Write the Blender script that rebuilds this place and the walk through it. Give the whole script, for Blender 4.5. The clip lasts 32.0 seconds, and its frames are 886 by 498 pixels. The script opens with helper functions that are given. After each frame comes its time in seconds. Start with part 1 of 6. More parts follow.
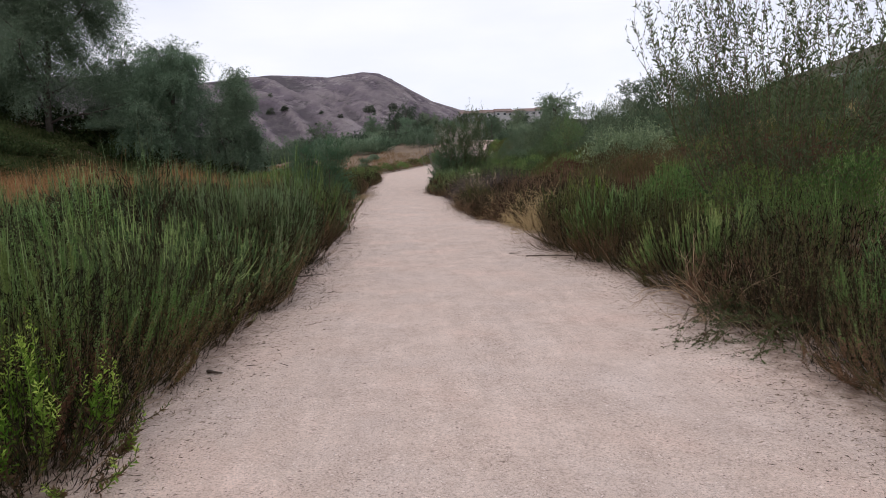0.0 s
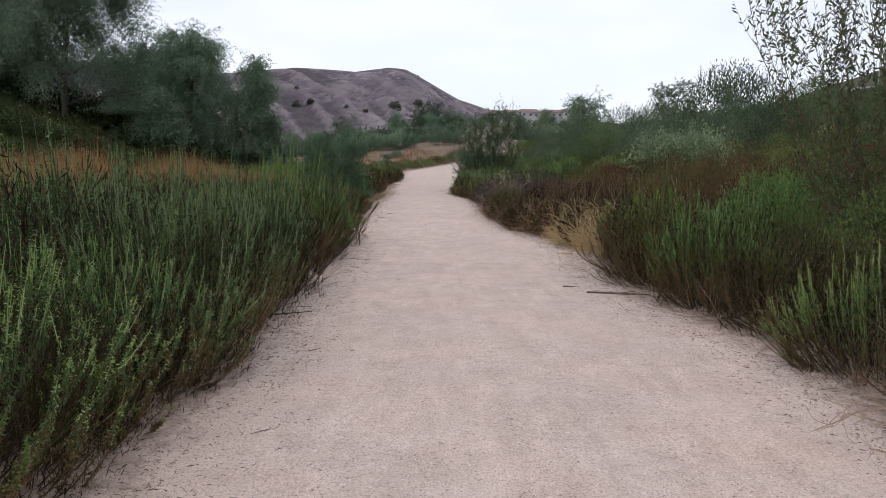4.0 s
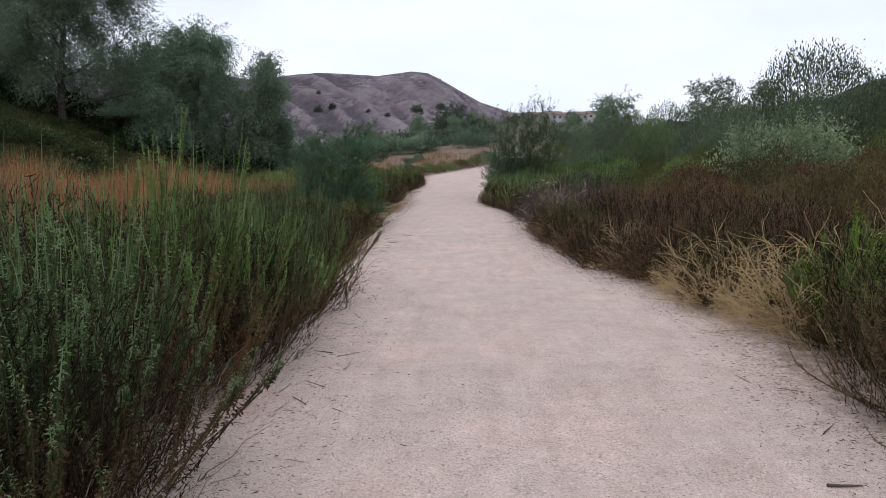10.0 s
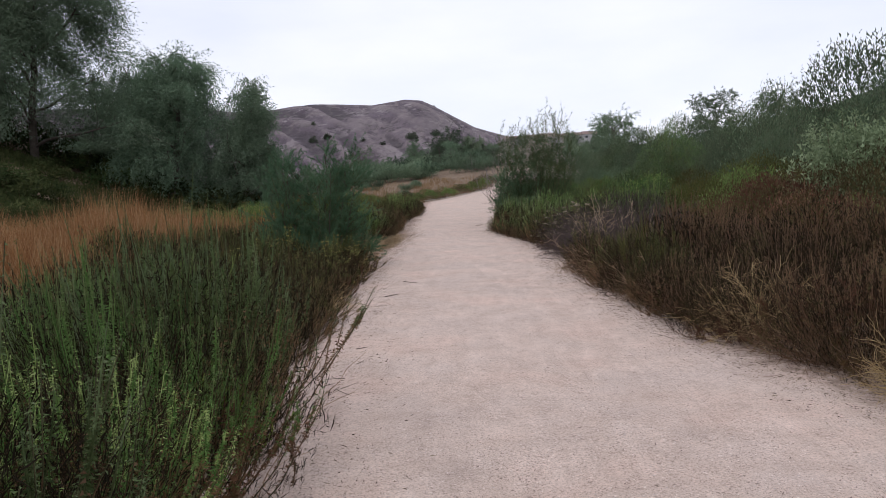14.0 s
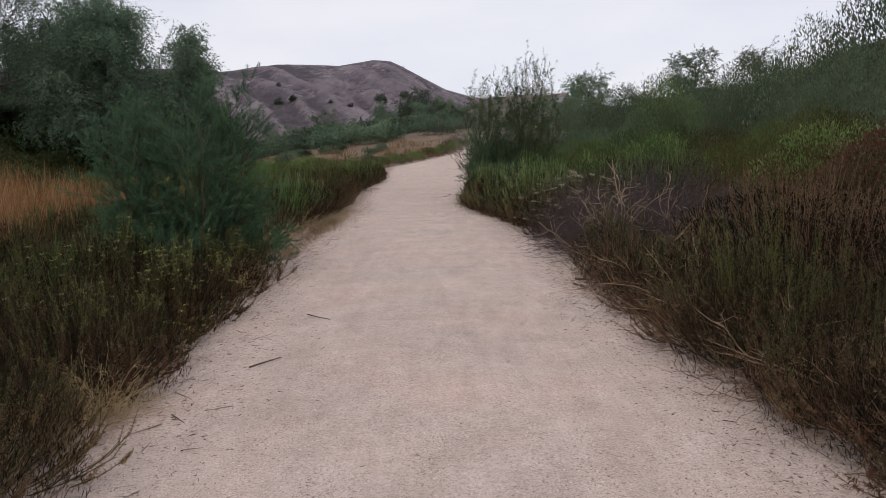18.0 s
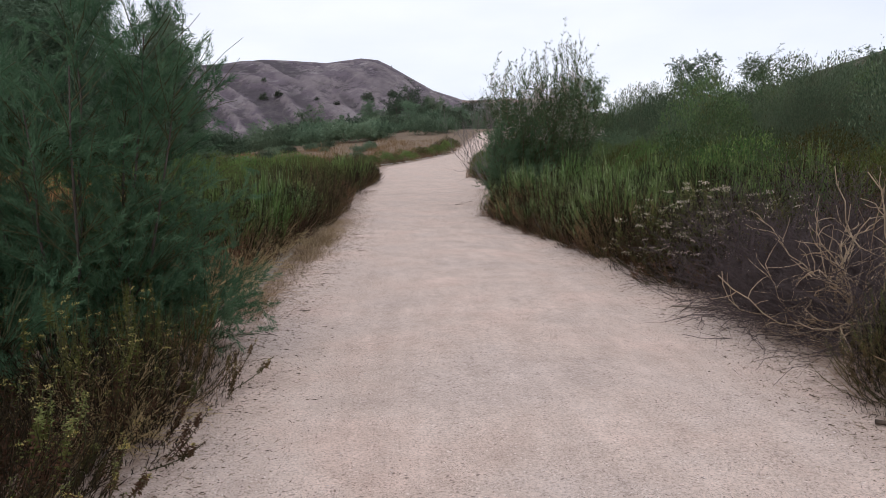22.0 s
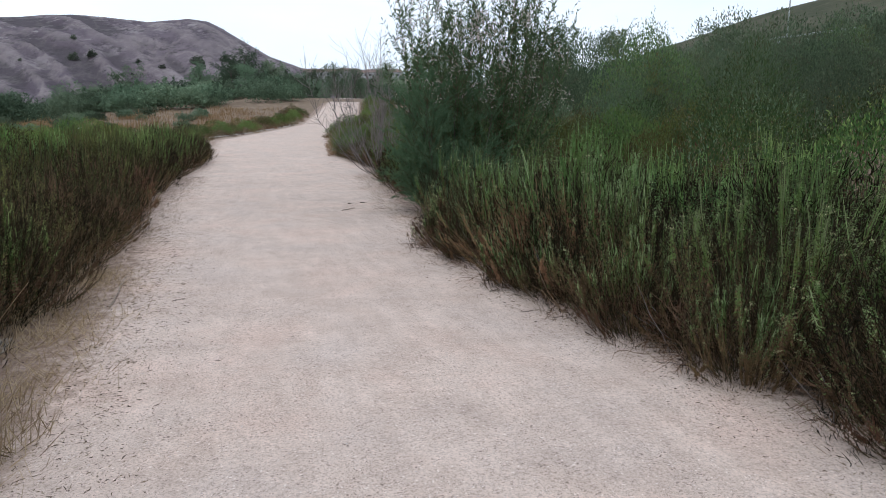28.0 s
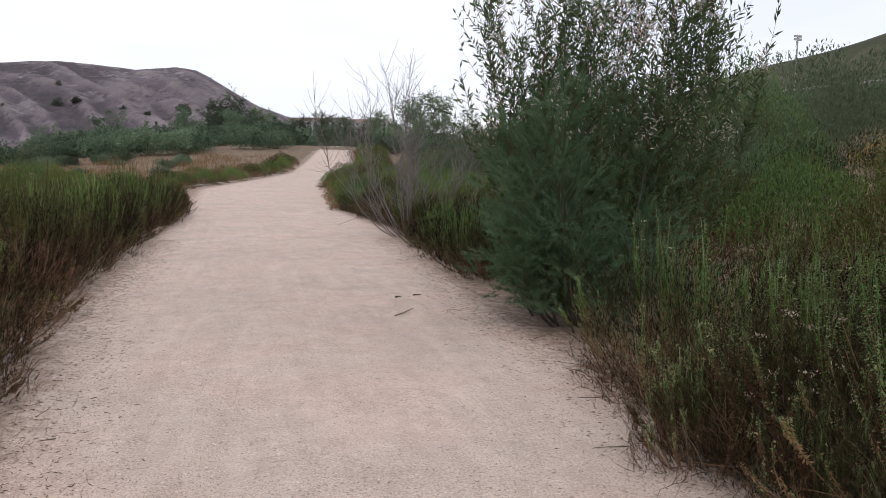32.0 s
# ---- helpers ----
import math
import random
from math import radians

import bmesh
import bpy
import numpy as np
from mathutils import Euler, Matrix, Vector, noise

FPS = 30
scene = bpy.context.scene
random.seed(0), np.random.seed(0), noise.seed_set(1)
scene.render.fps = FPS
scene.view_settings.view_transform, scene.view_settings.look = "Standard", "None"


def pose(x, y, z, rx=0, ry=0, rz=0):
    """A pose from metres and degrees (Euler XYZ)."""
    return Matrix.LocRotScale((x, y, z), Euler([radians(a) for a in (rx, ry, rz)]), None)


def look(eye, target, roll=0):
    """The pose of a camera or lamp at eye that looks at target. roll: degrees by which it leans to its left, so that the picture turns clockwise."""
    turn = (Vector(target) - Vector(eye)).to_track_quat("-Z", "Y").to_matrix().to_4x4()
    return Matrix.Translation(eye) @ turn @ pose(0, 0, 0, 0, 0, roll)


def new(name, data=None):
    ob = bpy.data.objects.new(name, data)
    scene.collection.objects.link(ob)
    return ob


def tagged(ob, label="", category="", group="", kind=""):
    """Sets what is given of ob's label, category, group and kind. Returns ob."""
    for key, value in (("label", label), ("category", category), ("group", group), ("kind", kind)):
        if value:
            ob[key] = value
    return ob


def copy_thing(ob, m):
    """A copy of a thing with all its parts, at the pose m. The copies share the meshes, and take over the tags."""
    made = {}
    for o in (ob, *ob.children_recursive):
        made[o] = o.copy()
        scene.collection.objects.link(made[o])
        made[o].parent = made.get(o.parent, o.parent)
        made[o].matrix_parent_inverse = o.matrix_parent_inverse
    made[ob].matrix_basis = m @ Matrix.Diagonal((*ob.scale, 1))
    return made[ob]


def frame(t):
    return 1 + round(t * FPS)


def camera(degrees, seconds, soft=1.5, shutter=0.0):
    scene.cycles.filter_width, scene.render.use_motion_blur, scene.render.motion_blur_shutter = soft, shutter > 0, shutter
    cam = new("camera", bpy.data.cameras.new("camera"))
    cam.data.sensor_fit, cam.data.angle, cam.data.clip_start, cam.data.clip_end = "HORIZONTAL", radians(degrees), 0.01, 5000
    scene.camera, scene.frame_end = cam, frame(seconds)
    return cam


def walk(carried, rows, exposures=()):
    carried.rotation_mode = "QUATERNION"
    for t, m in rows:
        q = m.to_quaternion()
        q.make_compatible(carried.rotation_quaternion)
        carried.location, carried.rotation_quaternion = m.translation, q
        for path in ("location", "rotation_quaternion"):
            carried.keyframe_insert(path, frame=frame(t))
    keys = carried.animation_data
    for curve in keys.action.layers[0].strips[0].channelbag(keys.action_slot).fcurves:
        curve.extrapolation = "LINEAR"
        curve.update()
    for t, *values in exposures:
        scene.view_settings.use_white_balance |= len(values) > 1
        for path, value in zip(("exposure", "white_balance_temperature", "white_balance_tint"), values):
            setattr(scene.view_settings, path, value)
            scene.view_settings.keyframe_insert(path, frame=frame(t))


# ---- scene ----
cam = camera(66.77, 32.0, 0.85)
PATH = [
    (0.0, pose(0.025, -2.359, 1.431, 82.95, 1.66, -2.16)),
    (0.5, pose(0.017, -2.099, 1.449, 83.56, -2.85, -4.82)),
    (1.0, pose(0.026, -1.841, 1.456, 83.70, -1.54, -3.69)),
    (1.5, pose(0.067, -1.564, 1.455, 85.03, -2.98, 0.11)),
    (2.0, pose(0.059, -1.252, 1.458, 85.74, -0.10, -1.20)),
    (2.5, pose(0.008, -0.902, 1.459, 81.69, 0.79, -1.46)),
    (3.0, pose(-0.020, -0.524, 1.461, 84.92, -2.54, 0.09)),
    (3.5, pose(-0.019, -0.146, 1.461, 84.08, -0.63, -0.16)),
    (4.0, pose(-0.043, 0.219, 1.459, 82.82, -0.51, -0.22)),
    (4.5, pose(-0.079, 0.581, 1.455, 81.81, -0.45, -0.03)),
    (5.0, pose(-0.115, 0.946, 1.449, 81.19, 0.43, 0.27)),
    (5.5, pose(-0.138, 1.317, 1.439, 80.79, 2.01, 0.42)),
    (6.0, pose(-0.135, 1.696, 1.424, 80.29, 1.64, 0.01)),
    (6.5, pose(-0.159, 2.089, 1.423, 80.41, -1.12, -0.87)),
    (7.0, pose(-0.218, 2.490, 1.439, 81.25, 0.45, 0.46)),
    (7.5, pose(-0.233, 2.904, 1.455, 80.04, 0.98, 0.74)),
    (8.0, pose(-0.231, 3.333, 1.467, 84.12, 0.18, 0.74)),
    (8.5, pose(-0.199, 3.754, 1.468, 83.03, 2.18, -0.00)),
    (9.0, pose(-0.186, 4.200, 1.468, 79.70, -1.76, 1.52)),
    (9.5, pose(-0.220, 4.649, 1.471, 82.95, 0.19, 0.30)),
    (10.0, pose(-0.247, 5.083, 1.479, 83.13, 0.01, 1.68)),
    (10.5, pose(-0.259, 5.506, 1.479, 82.00, -0.82, 2.70)),
    (11.0, pose(-0.323, 5.978, 1.472, 82.70, 0.51, 1.61)),
    (11.5, pose(-0.394, 6.481, 1.471, 84.56, 0.03, 4.57)),
    (12.0, pose(-0.490, 6.974, 1.476, 85.14, -0.94, 1.86)),
    (12.5, pose(-0.562, 7.429, 1.471, 85.91, 0.60, 3.21)),
    (13.0, pose(-0.570, 7.868, 1.460, 83.84, -1.11, 2.02)),
    (13.5, pose(-0.579, 8.279, 1.446, 86.29, 0.12, -0.91)),
    (14.0, pose(-0.580, 8.713, 1.437, 85.33, 2.21, 1.43)),
    (14.5, pose(-0.580, 9.210, 1.443, 83.25, 0.30, -0.93)),
    (15.0, pose(-0.575, 9.770, 1.450, 87.24, 0.11, -4.20)),
    (15.5, pose(-0.553, 10.374, 1.454, 88.10, -0.19, -1.77)),
    (16.0, pose(-0.509, 11.004, 1.455, 89.07, -0.78, -0.37)),
    (16.5, pose(-0.455, 11.637, 1.457, 89.94, -1.04, 0.52)),
    (17.0, pose(-0.400, 12.254, 1.460, 90.06, -0.75, 1.01)),
    (17.5, pose(-0.356, 12.833, 1.465, 88.13, 0.38, 0.74)),
    (18.0, pose(-0.333, 13.353, 1.471, 82.15, 2.19, -1.09)),
    (18.5, pose(-0.352, 13.844, 1.480, 82.99, 2.08, -1.24)),
    (19.0, pose(-0.402, 14.353, 1.488, 86.73, 0.56, -0.00)),
    (19.5, pose(-0.465, 14.910, 1.501, 87.05, 0.03, -2.29)),
    (20.0, pose(-0.583, 15.464, 1.509, 87.88, 0.58, -0.03)),
    (20.5, pose(-0.710, 15.978, 1.500, 86.55, -0.16, 1.56)),
    (21.0, pose(-0.823, 16.472, 1.477, 85.00, -0.73, 0.94)),
    (21.5, pose(-0.978, 17.001, 1.453, 83.22, -0.62, -3.15)),
    (22.0, pose(-1.124, 17.550, 1.428, 82.25, 0.50, -2.37)),
    (22.5, pose(-1.279, 18.151, 1.409, 82.58, -0.45, -3.19)),
    (23.0, pose(-1.432, 18.791, 1.402, 81.00, -0.88, -5.33)),
    (23.5, pose(-1.550, 19.460, 1.410, 81.86, -1.73, -2.40)),
    (24.0, pose(-1.611, 20.142, 1.425, 79.23, 1.67, -11.44)),
    (24.5, pose(-1.632, 20.829, 1.440, 77.19, -1.58, -8.30)),
    (25.0, pose(-1.610, 21.489, 1.446, 78.50, 1.62, -17.34)),
    (25.5, pose(-1.564, 22.133, 1.449, 76.86, 0.69, -19.79)),
    (26.0, pose(-1.540, 22.817, 1.452, 76.90, -0.39, -21.76)),
    (26.5, pose(-1.525, 23.521, 1.456, 77.76, -0.44, -23.04)),
    (27.0, pose(-1.509, 24.223, 1.459, 78.92, 0.64, -23.11)),
    (27.5, pose(-1.478, 24.904, 1.460, 79.88, 1.94, -21.03)),
    (28.0, pose(-1.421, 25.546, 1.457, 79.93, -0.36, -15.60)),
    (28.5, pose(-1.370, 26.147, 1.449, 78.41, -0.49, -16.91)),
    (29.0, pose(-1.391, 26.731, 1.448, 77.57, -2.31, -10.91)),
    (29.5, pose(-1.450, 27.318, 1.447, 74.29, -3.19, -14.75)),
    (30.0, pose(-1.513, 27.946, 1.458, 75.83, -3.18, -11.46)),
    (30.2, pose(-1.529, 28.198, 1.460, 80.03, -1.56, -10.15)),
    (30.5, pose(-1.533, 28.571, 1.457, 78.91, -1.36, -12.23)),
    (31.0, pose(-1.552, 29.210, 1.456, 78.58, 0.26, -16.61)),
    (31.5, pose(-1.568, 29.910, 1.468, 83.64, -3.21, -13.89)),
    (32.0, pose(-1.531, 30.590, 1.477, 84.11, -1.03, -16.96)),
]
EXPOSURES = [(0.0, -0.04, 6650, 11), (1.0, -0.06, 6450, 8), (3.0, -0.04, 6400, 8), (6.0, 0.10, 6500, 12), (7.0, 0.12, 6380, 8), (9.0, 0.06, 6250, 10), (10.0, 0.02, 6280, 9), (11.0, -0.12, 6280, 12), (12.0, -0.02, 6300, 9), (13.0, -0.2, 6400, 12), (14.0, -0.04, 6500, 11), (15.0, -0.42, 6000, 7), (18.0, -0.26, 6720, 11), (19.0, -0.08, 6550, 9), (20.0, -0.10, 6400, 8), (21.0, -0.22, 6350, 9), (22.0, -0.04, 6500, 9), (23.0, 0.14, 6250, 7), (24.0, 0.18, 6200, 7), (25.0, 0.10, 6350, 8), (28.0, 0.16, 6080, 3), (29.0, 0.26, 6130, 3), (29.5, 0.20, 6300, 4), (30.0, 0.16, 7250, 8), (31.0, 0.26, 6900, 7), (32.0, 0.06, 6680, 9)]
walk(cam, PATH, EXPOSURES)

# ---------------------------------------------------------------- sky and light
world = bpy.data.worlds.new("overcast_sky")
scene.world = world
world.use_nodes = True
wn, wl = world.node_tree.nodes, world.node_tree.links
wn.clear()
w_out = wn.new("ShaderNodeOutputWorld")
w_bg = wn.new("ShaderNodeBackground")
w_sky = wn.new("ShaderNodeTexSky")
w_sky.sky_type, w_sky.sun_disc = "NISHITA", False
w_sky.sun_elevation, w_sky.sun_rotation = radians(48), radians(200)
w_gain = wn.new("ShaderNodeVectorMath")
w_gain.operation = "SCALE"
w_gain.inputs["Scale"].default_value = 0.10
w_tc = wn.new("ShaderNodeTexCoord")
w_map = wn.new("ShaderNodeMapping")
w_map.inputs["Scale"].default_value = (1.0, 1.0, 3.2)
w_noise = wn.new("ShaderNodeTexNoise")
w_noise.inputs["Scale"].default_value = 2.2
w_noise.inputs["Detail"].default_value = 6
w_ramp = wn.new("ShaderNodeValToRGB")
w_ramp.color_ramp.elements[0].position, w_ramp.color_ramp.elements[0].color = 0.35, (0.80, 0.835, 0.970, 1)
w_ramp.color_ramp.elements[1].position, w_ramp.color_ramp.elements[1].color = 0.72, (0.98, 0.99, 1.05, 1)
w_mix = wn.new("ShaderNodeMixRGB")
w_mix.inputs["Fac"].default_value = 0.88
w_bg.inputs["Strength"].default_value = 1.15
wl.new(w_sky.outputs[0], w_gain.inputs[0])
wl.new(w_tc.outputs["Generated"], w_map.inputs["Vector"])
wl.new(w_map.outputs[0], w_noise.inputs["Vector"])
wl.new(w_noise.outputs["Fac"], w_ramp.inputs[0])
wl.new(w_gain.outputs[0], w_mix.inputs[1])
wl.new(w_ramp.outputs[0], w_mix.inputs[2])
wl.new(w_mix.outputs[0], w_bg.inputs["Color"])
wl.new(w_bg.outputs[0], w_out.inputs["Surface"])

sun_data = bpy.data.lights.new("sun", "SUN")
sun_data.energy, sun_data.angle, sun_data.color = 0.6, radians(25), (1.0, 0.95, 0.88)
sun = new("sun", sun_data)
sun.matrix_world = look((0, 0, 40), (Vector((0, 0, 40)) - Vector((math.sin(radians(200)) * 0.67, math.cos(radians(200)) * 0.67, 0.74))))


# ---------------------------------------------------------------- materials
def nodes_of(m):
    m.use_nodes = True
    nt = m.node_tree
    nt.nodes.clear()
    out = nt.nodes.new("ShaderNodeOutputMaterial")
    return nt, nt.nodes, nt.links, out


def noise_node(nt, scale, detail=5, rough=0.6, coord=None):
    n = nt.nodes.new("ShaderNodeTexNoise")
    n.inputs["Scale"].default_value, n.inputs["Detail"].default_value, n.inputs["Roughness"].default_value = scale, detail, rough
    if coord is not None:
        nt.links.new(coord, n.inputs["Vector"])
    return n.outputs["Fac"]


def ramp(nt, fac, stops):
    r = nt.nodes.new("ShaderNodeValToRGB")
    e = r.color_ramp.elements
    while len(e) < len(stops):
        e.new(0.5)
    for k, (p, c) in zip(e, stops):
        k.position, k.color = p, (*c, 1)
    nt.links.new(fac, r.inputs[0])
    return r.outputs[0]


def mix(nt, fac, a, b, mode="MIX"):
    n = nt.nodes.new("ShaderNodeMixRGB")
    n.blend_type = mode
    for sock, v in ((0, fac), (1, a), (2, b)):
        if isinstance(v, (int, float)):
            n.inputs[sock].default_value = v if sock == 0 else (v, v, v, 1)
        elif isinstance(v, tuple):
            n.inputs[sock].default_value = (*v, 1)
        else:
            nt.links.new(v, n.inputs[sock])
    return n.outputs[0]


def math_node(nt, op, a, b=None):
    n = nt.nodes.new("ShaderNodeMath")
    n.operation = op
    for sock, v in ((0, a), (1, b)):
        if v is None:
            continue
        if isinstance(v, (int, float)):
            n.inputs[sock].default_value = v
        else:
            nt.links.new(v, n.inputs[sock])
    return n.outputs[0]


def foliage(name, colours, patch=None, translucent=0.14, rough=0.8, vary=0.45, spray=True):
    """Leaves: each leaf its own tint, each plant its own shade, worn or dry patches inside a plant."""
    m = bpy.data.materials.new(name)
    nt, n, l, out = nodes_of(m)
    geo, obj, tc = n.new("ShaderNodeNewGeometry"), n.new("ShaderNodeObjectInfo"), n.new("ShaderNodeTexCoord")
    k = len(colours)
    pick = geo.outputs["Random Per Island"]
    if spray:
        at = n.new("ShaderNodeAttribute")
        at.attribute_name = "spray"
        pick = math_node(nt, "ADD", math_node(nt, "MULTIPLY", pick, 0.42), math_node(nt, "MULTIPLY", at.outputs["Fac"], 0.58))
    col = ramp(nt, pick, [(i / (k - 1), c) for i, c in enumerate(colours)])
    if patch:
        big = noise_node(nt, 2.6, 3, 0.5, tc.outputs["Object"])
        edge = n.new("ShaderNodeMapRange")
        edge.inputs[1].default_value, edge.inputs[2].default_value = 0.52, 0.70
        l.new(big, edge.inputs[0])
        col = mix(nt, edge.outputs[0], col, patch)
    hsv = n.new("ShaderNodeHueSaturation")
    mr = n.new("ShaderNodeMapRange")
    mr.inputs[3].default_value, mr.inputs[4].default_value = 1 - vary, 1 + vary
    l.new(obj.outputs["Random"], mr.inputs[0])
    l.new(mr.outputs[0], hsv.inputs["Value"])
    hue = n.new("ShaderNodeMapRange")
    hue.inputs[3].default_value, hue.inputs[4].default_value = 0.475, 0.52
    l.new(math_node(nt, "FRACT", math_node(nt, "MULTIPLY", obj.outputs["Random"], 7.13)), hue.inputs[0])
    l.new(hue.outputs[0], hsv.inputs["Hue"])
    l.new(col, hsv.inputs["Color"])
    p = n.new("ShaderNodeBsdfPrincipled")
    p.inputs["Roughness"].default_value = rough
    p.inputs["Specular IOR Level"].default_value = 0.08
    l.new(hsv.outputs[0], p.inputs["Base Color"])
    t = n.new("ShaderNodeBsdfTranslucent")
    l.new(hsv.outputs[0], t.inputs["Color"])
    ms = n.new("ShaderNodeMixShader")
    ms.inputs[0].default_value = translucent
    l.new(p.outputs[0], ms.inputs[1])
    l.new(t.outputs[0], ms.inputs[2])
    l.new(ms.outputs[0], out.inputs["Surface"])
    return m


def solid(name, stops, scale=6.0, rough=0.9, bump=0.2, bump_scale=40.0, stretch=(1, 1, 1)):
    """An opaque surface with two scales of mottling and fine relief, in metres."""
    m = bpy.data.materials.new(name)
    nt, n, l, out = nodes_of(m)
    tc = n.new("ShaderNodeTexCoord")
    mp = n.new("ShaderNodeMapping")
    mp.inputs["Scale"].default_value = stretch
    l.new(tc.outputs["Object"], mp.inputs["Vector"])
    fac = math_node(nt, "ADD", math_node(nt, "MULTIPLY", noise_node(nt, scale, 5, 0.6, mp.outputs[0]), 0.65),
                    math_node(nt, "MULTIPLY", noise_node(nt, scale * 9, 4, 0.6, mp.outputs[0]), 0.35))
    col = ramp(nt, fac, stops)
    p = n.new("ShaderNodeBsdfPrincipled")
    p.inputs["Roughness"].default_value, p.inputs["Specular IOR Level"].default_value = rough, 0.2
    l.new(col, p.inputs["Base Color"])
    b = n.new("ShaderNodeBump")
    b.inputs["Strength"].default_value, b.inputs["Distance"].default_value = bump, 0.02
    l.new(noise_node(nt, bump_scale, 4, 0.7, mp.outputs[0]), b.inputs["Height"])
    l.new(b.outputs[0], p.inputs["Normal"])
    l.new(p.outputs[0], out.inputs["Surface"])
    return m


def sand_material():
    m = bpy.data.materials.new("decomposed_granite")
    nt, n, l, out = nodes_of(m)
    tc = n.new("ShaderNodeTexCoord")
    at = n.new("ShaderNodeAttribute")
    at.attribute_name = "edge"
    co = tc.outputs["Object"]
    base = ramp(nt, noise_node(nt, 0.45, 4, 0.55, co), [(0.3, (0.528, 0.412, 0.352)), (0.7, (0.632, 0.504, 0.438))])
    mid = noise_node(nt, 2.6, 6, 0.68, co)
    base = mix(nt, 0.55, base, ramp(nt, mid, [(0.32, (0.470, 0.373, 0.322)), (0.5, (0.573, 0.466, 0.408)), (0.70, (0.684, 0.567, 0.508))]))
    track = n.new("ShaderNodeMapping")
    track.inputs["Scale"].default_value = (7.0, 0.9, 1.0)
    l.new(co, track.inputs["Vector"])
    base = mix(nt, 1.0, base, ramp(nt, noise_node(nt, 1.0, 4, 0.6, track.outputs[0]), [(0.3, (0.92, 0.912, 0.905)), (0.7, (1.06, 1.06, 1.06))]), "MULTIPLY")
    grain = noise_node(nt, 75.0, 4, 0.9, co)
    base = mix(nt, 1.0, base, ramp(nt, grain, [(0.34, (0.50, 0.48, 0.46)), (0.46, (0.96, 0.96, 0.96)), (0.62, (1.20, 1.19, 1.18))]), "MULTIPLY")
    patchy = noise_node(nt, 13.0, 8, 0.82, co)
    base = mix(nt, 1.0, base, ramp(nt, patchy, [(0.36, (0.90, 0.89, 0.88)), (0.5, (0.99, 0.99, 0.99)), (0.64, (1.05, 1.05, 1.05))]), "MULTIPLY")
    drift = n.new("ShaderNodeMapping")
    drift.inputs["Scale"].default_value = (1.8, 0.7, 1.0)
    l.new(co, drift.inputs["Vector"])
    where = noise_node(nt, 1.6, 6, 0.72, drift.outputs[0])
    warp = n.new("ShaderNodeVectorMath")
    warp.operation = "MULTIPLY_ADD"
    warp.inputs[1].default_value = (0.06, 0.06, 0.06)
    wob = n.new("ShaderNodeTexNoise")
    wob.inputs["Scale"].default_value = 17.0
    l.new(co, wob.inputs["Vector"])
    l.new(wob.outputs["Color"], warp.inputs[0])
    l.new(co, warp.inputs[2])
    # dark specks stand in for the small shadows of grit and pits
    for size, keep in ((36.0, 0.66), (66.0, 0.58), (120.0, 0.50)):
        pit_shade = n.new("ShaderNodeTexVoronoi")
        pit_shade.inputs["Scale"].default_value = size
        l.new(warp.outputs[0], pit_shade.inputs["Vector"])
        near = ramp(nt, pit_shade.outputs["Distance"], [(0.16, (1, 1, 1)), (0.34, (0, 0, 0))])
        some = ramp(nt, pit_shade.outputs["Color"], [(keep, (0, 0, 0)), (keep + 0.08, (1, 1, 1))])
        thick = ramp(nt, where, [(0.40, (0.18, 0.18, 0.18)), (0.58, (0.95, 0.95, 0.95))])
        base = mix(nt, mix(nt, 1.0, near, mix(nt, 1.0, some, thick, "MULTIPLY"), "MULTIPLY"), base, (0.20, 0.150, 0.125))
    pale = n.new("ShaderNodeTexVoronoi")
    pale.inputs["Scale"].default_value = 52.0
    l.new(warp.outputs[0], pale.inputs["Vector"])
    base = mix(nt, mix(nt, 1.0, ramp(nt, pale.outputs["Distance"], [(0.15, (0.8, 0.8, 0.8)), (0.32, (0, 0, 0))]), ramp(nt, pale.outputs["Color"], [(0.62, (0, 0, 0)), (0.70, (1, 1, 1))]), "MULTIPLY"), base, (0.80, 0.70, 0.64))
    # litter and soil worked in along the verges
    lit = noise_node(nt, 9.0, 6, 0.75, co)
    reach = math_node(nt, "ADD", at.outputs["Fac"], math_node(nt, "MULTIPLY", math_node(nt, "SUBTRACT", lit, 0.5), 1.5))
    cover = n.new("ShaderNodeMapRange")
    cover.inputs[1].default_value, cover.inputs[2].default_value = 0.60, 1.05
    l.new(reach, cover.inputs[0])
    flush = noise_node(nt, 0.9, 5, 0.6, co)
    base = mix(nt, 1.0, base, ramp(nt, flush, [(0.36, (0.97, 0.975, 0.985)), (0.52, (1.0, 0.985, 0.975)), (0.66, (1.03, 0.975, 0.955))]), "MULTIPLY")
    litter = ramp(nt, noise_node(nt, 60.0, 4, 0.7, co), [(0.3, (0.13, 0.085, 0.065)), (0.55, (0.27, 0.19, 0.145)), (0.75, (0.42, 0.33, 0.26))])
    col = mix(nt, cover.outputs[0], base, litter)
    p = n.new("ShaderNodeBsdfPrincipled")
    p.inputs["Roughness"].default_value, p.inputs["Specular IOR Level"].default_value = 0.95, 0.15
    l.new(col, p.inputs["Base Color"])
    h = math_node(nt, "ADD", math_node(nt, "MULTIPLY", grain, 0.7), math_node(nt, "MULTIPLY", noise_node(nt, 38.0, 4, 0.7, co), 0.5))
    b = n.new("ShaderNodeBump")
    b.inputs["Strength"].default_value, b.inputs["Distance"].default_value = 0.45, 0.013
    l.new(h, b.inputs["Height"])
    l.new(b.outputs[0], p.inputs["Normal"])
    l.new(p.outputs[0], out.inputs["Surface"])
    return m


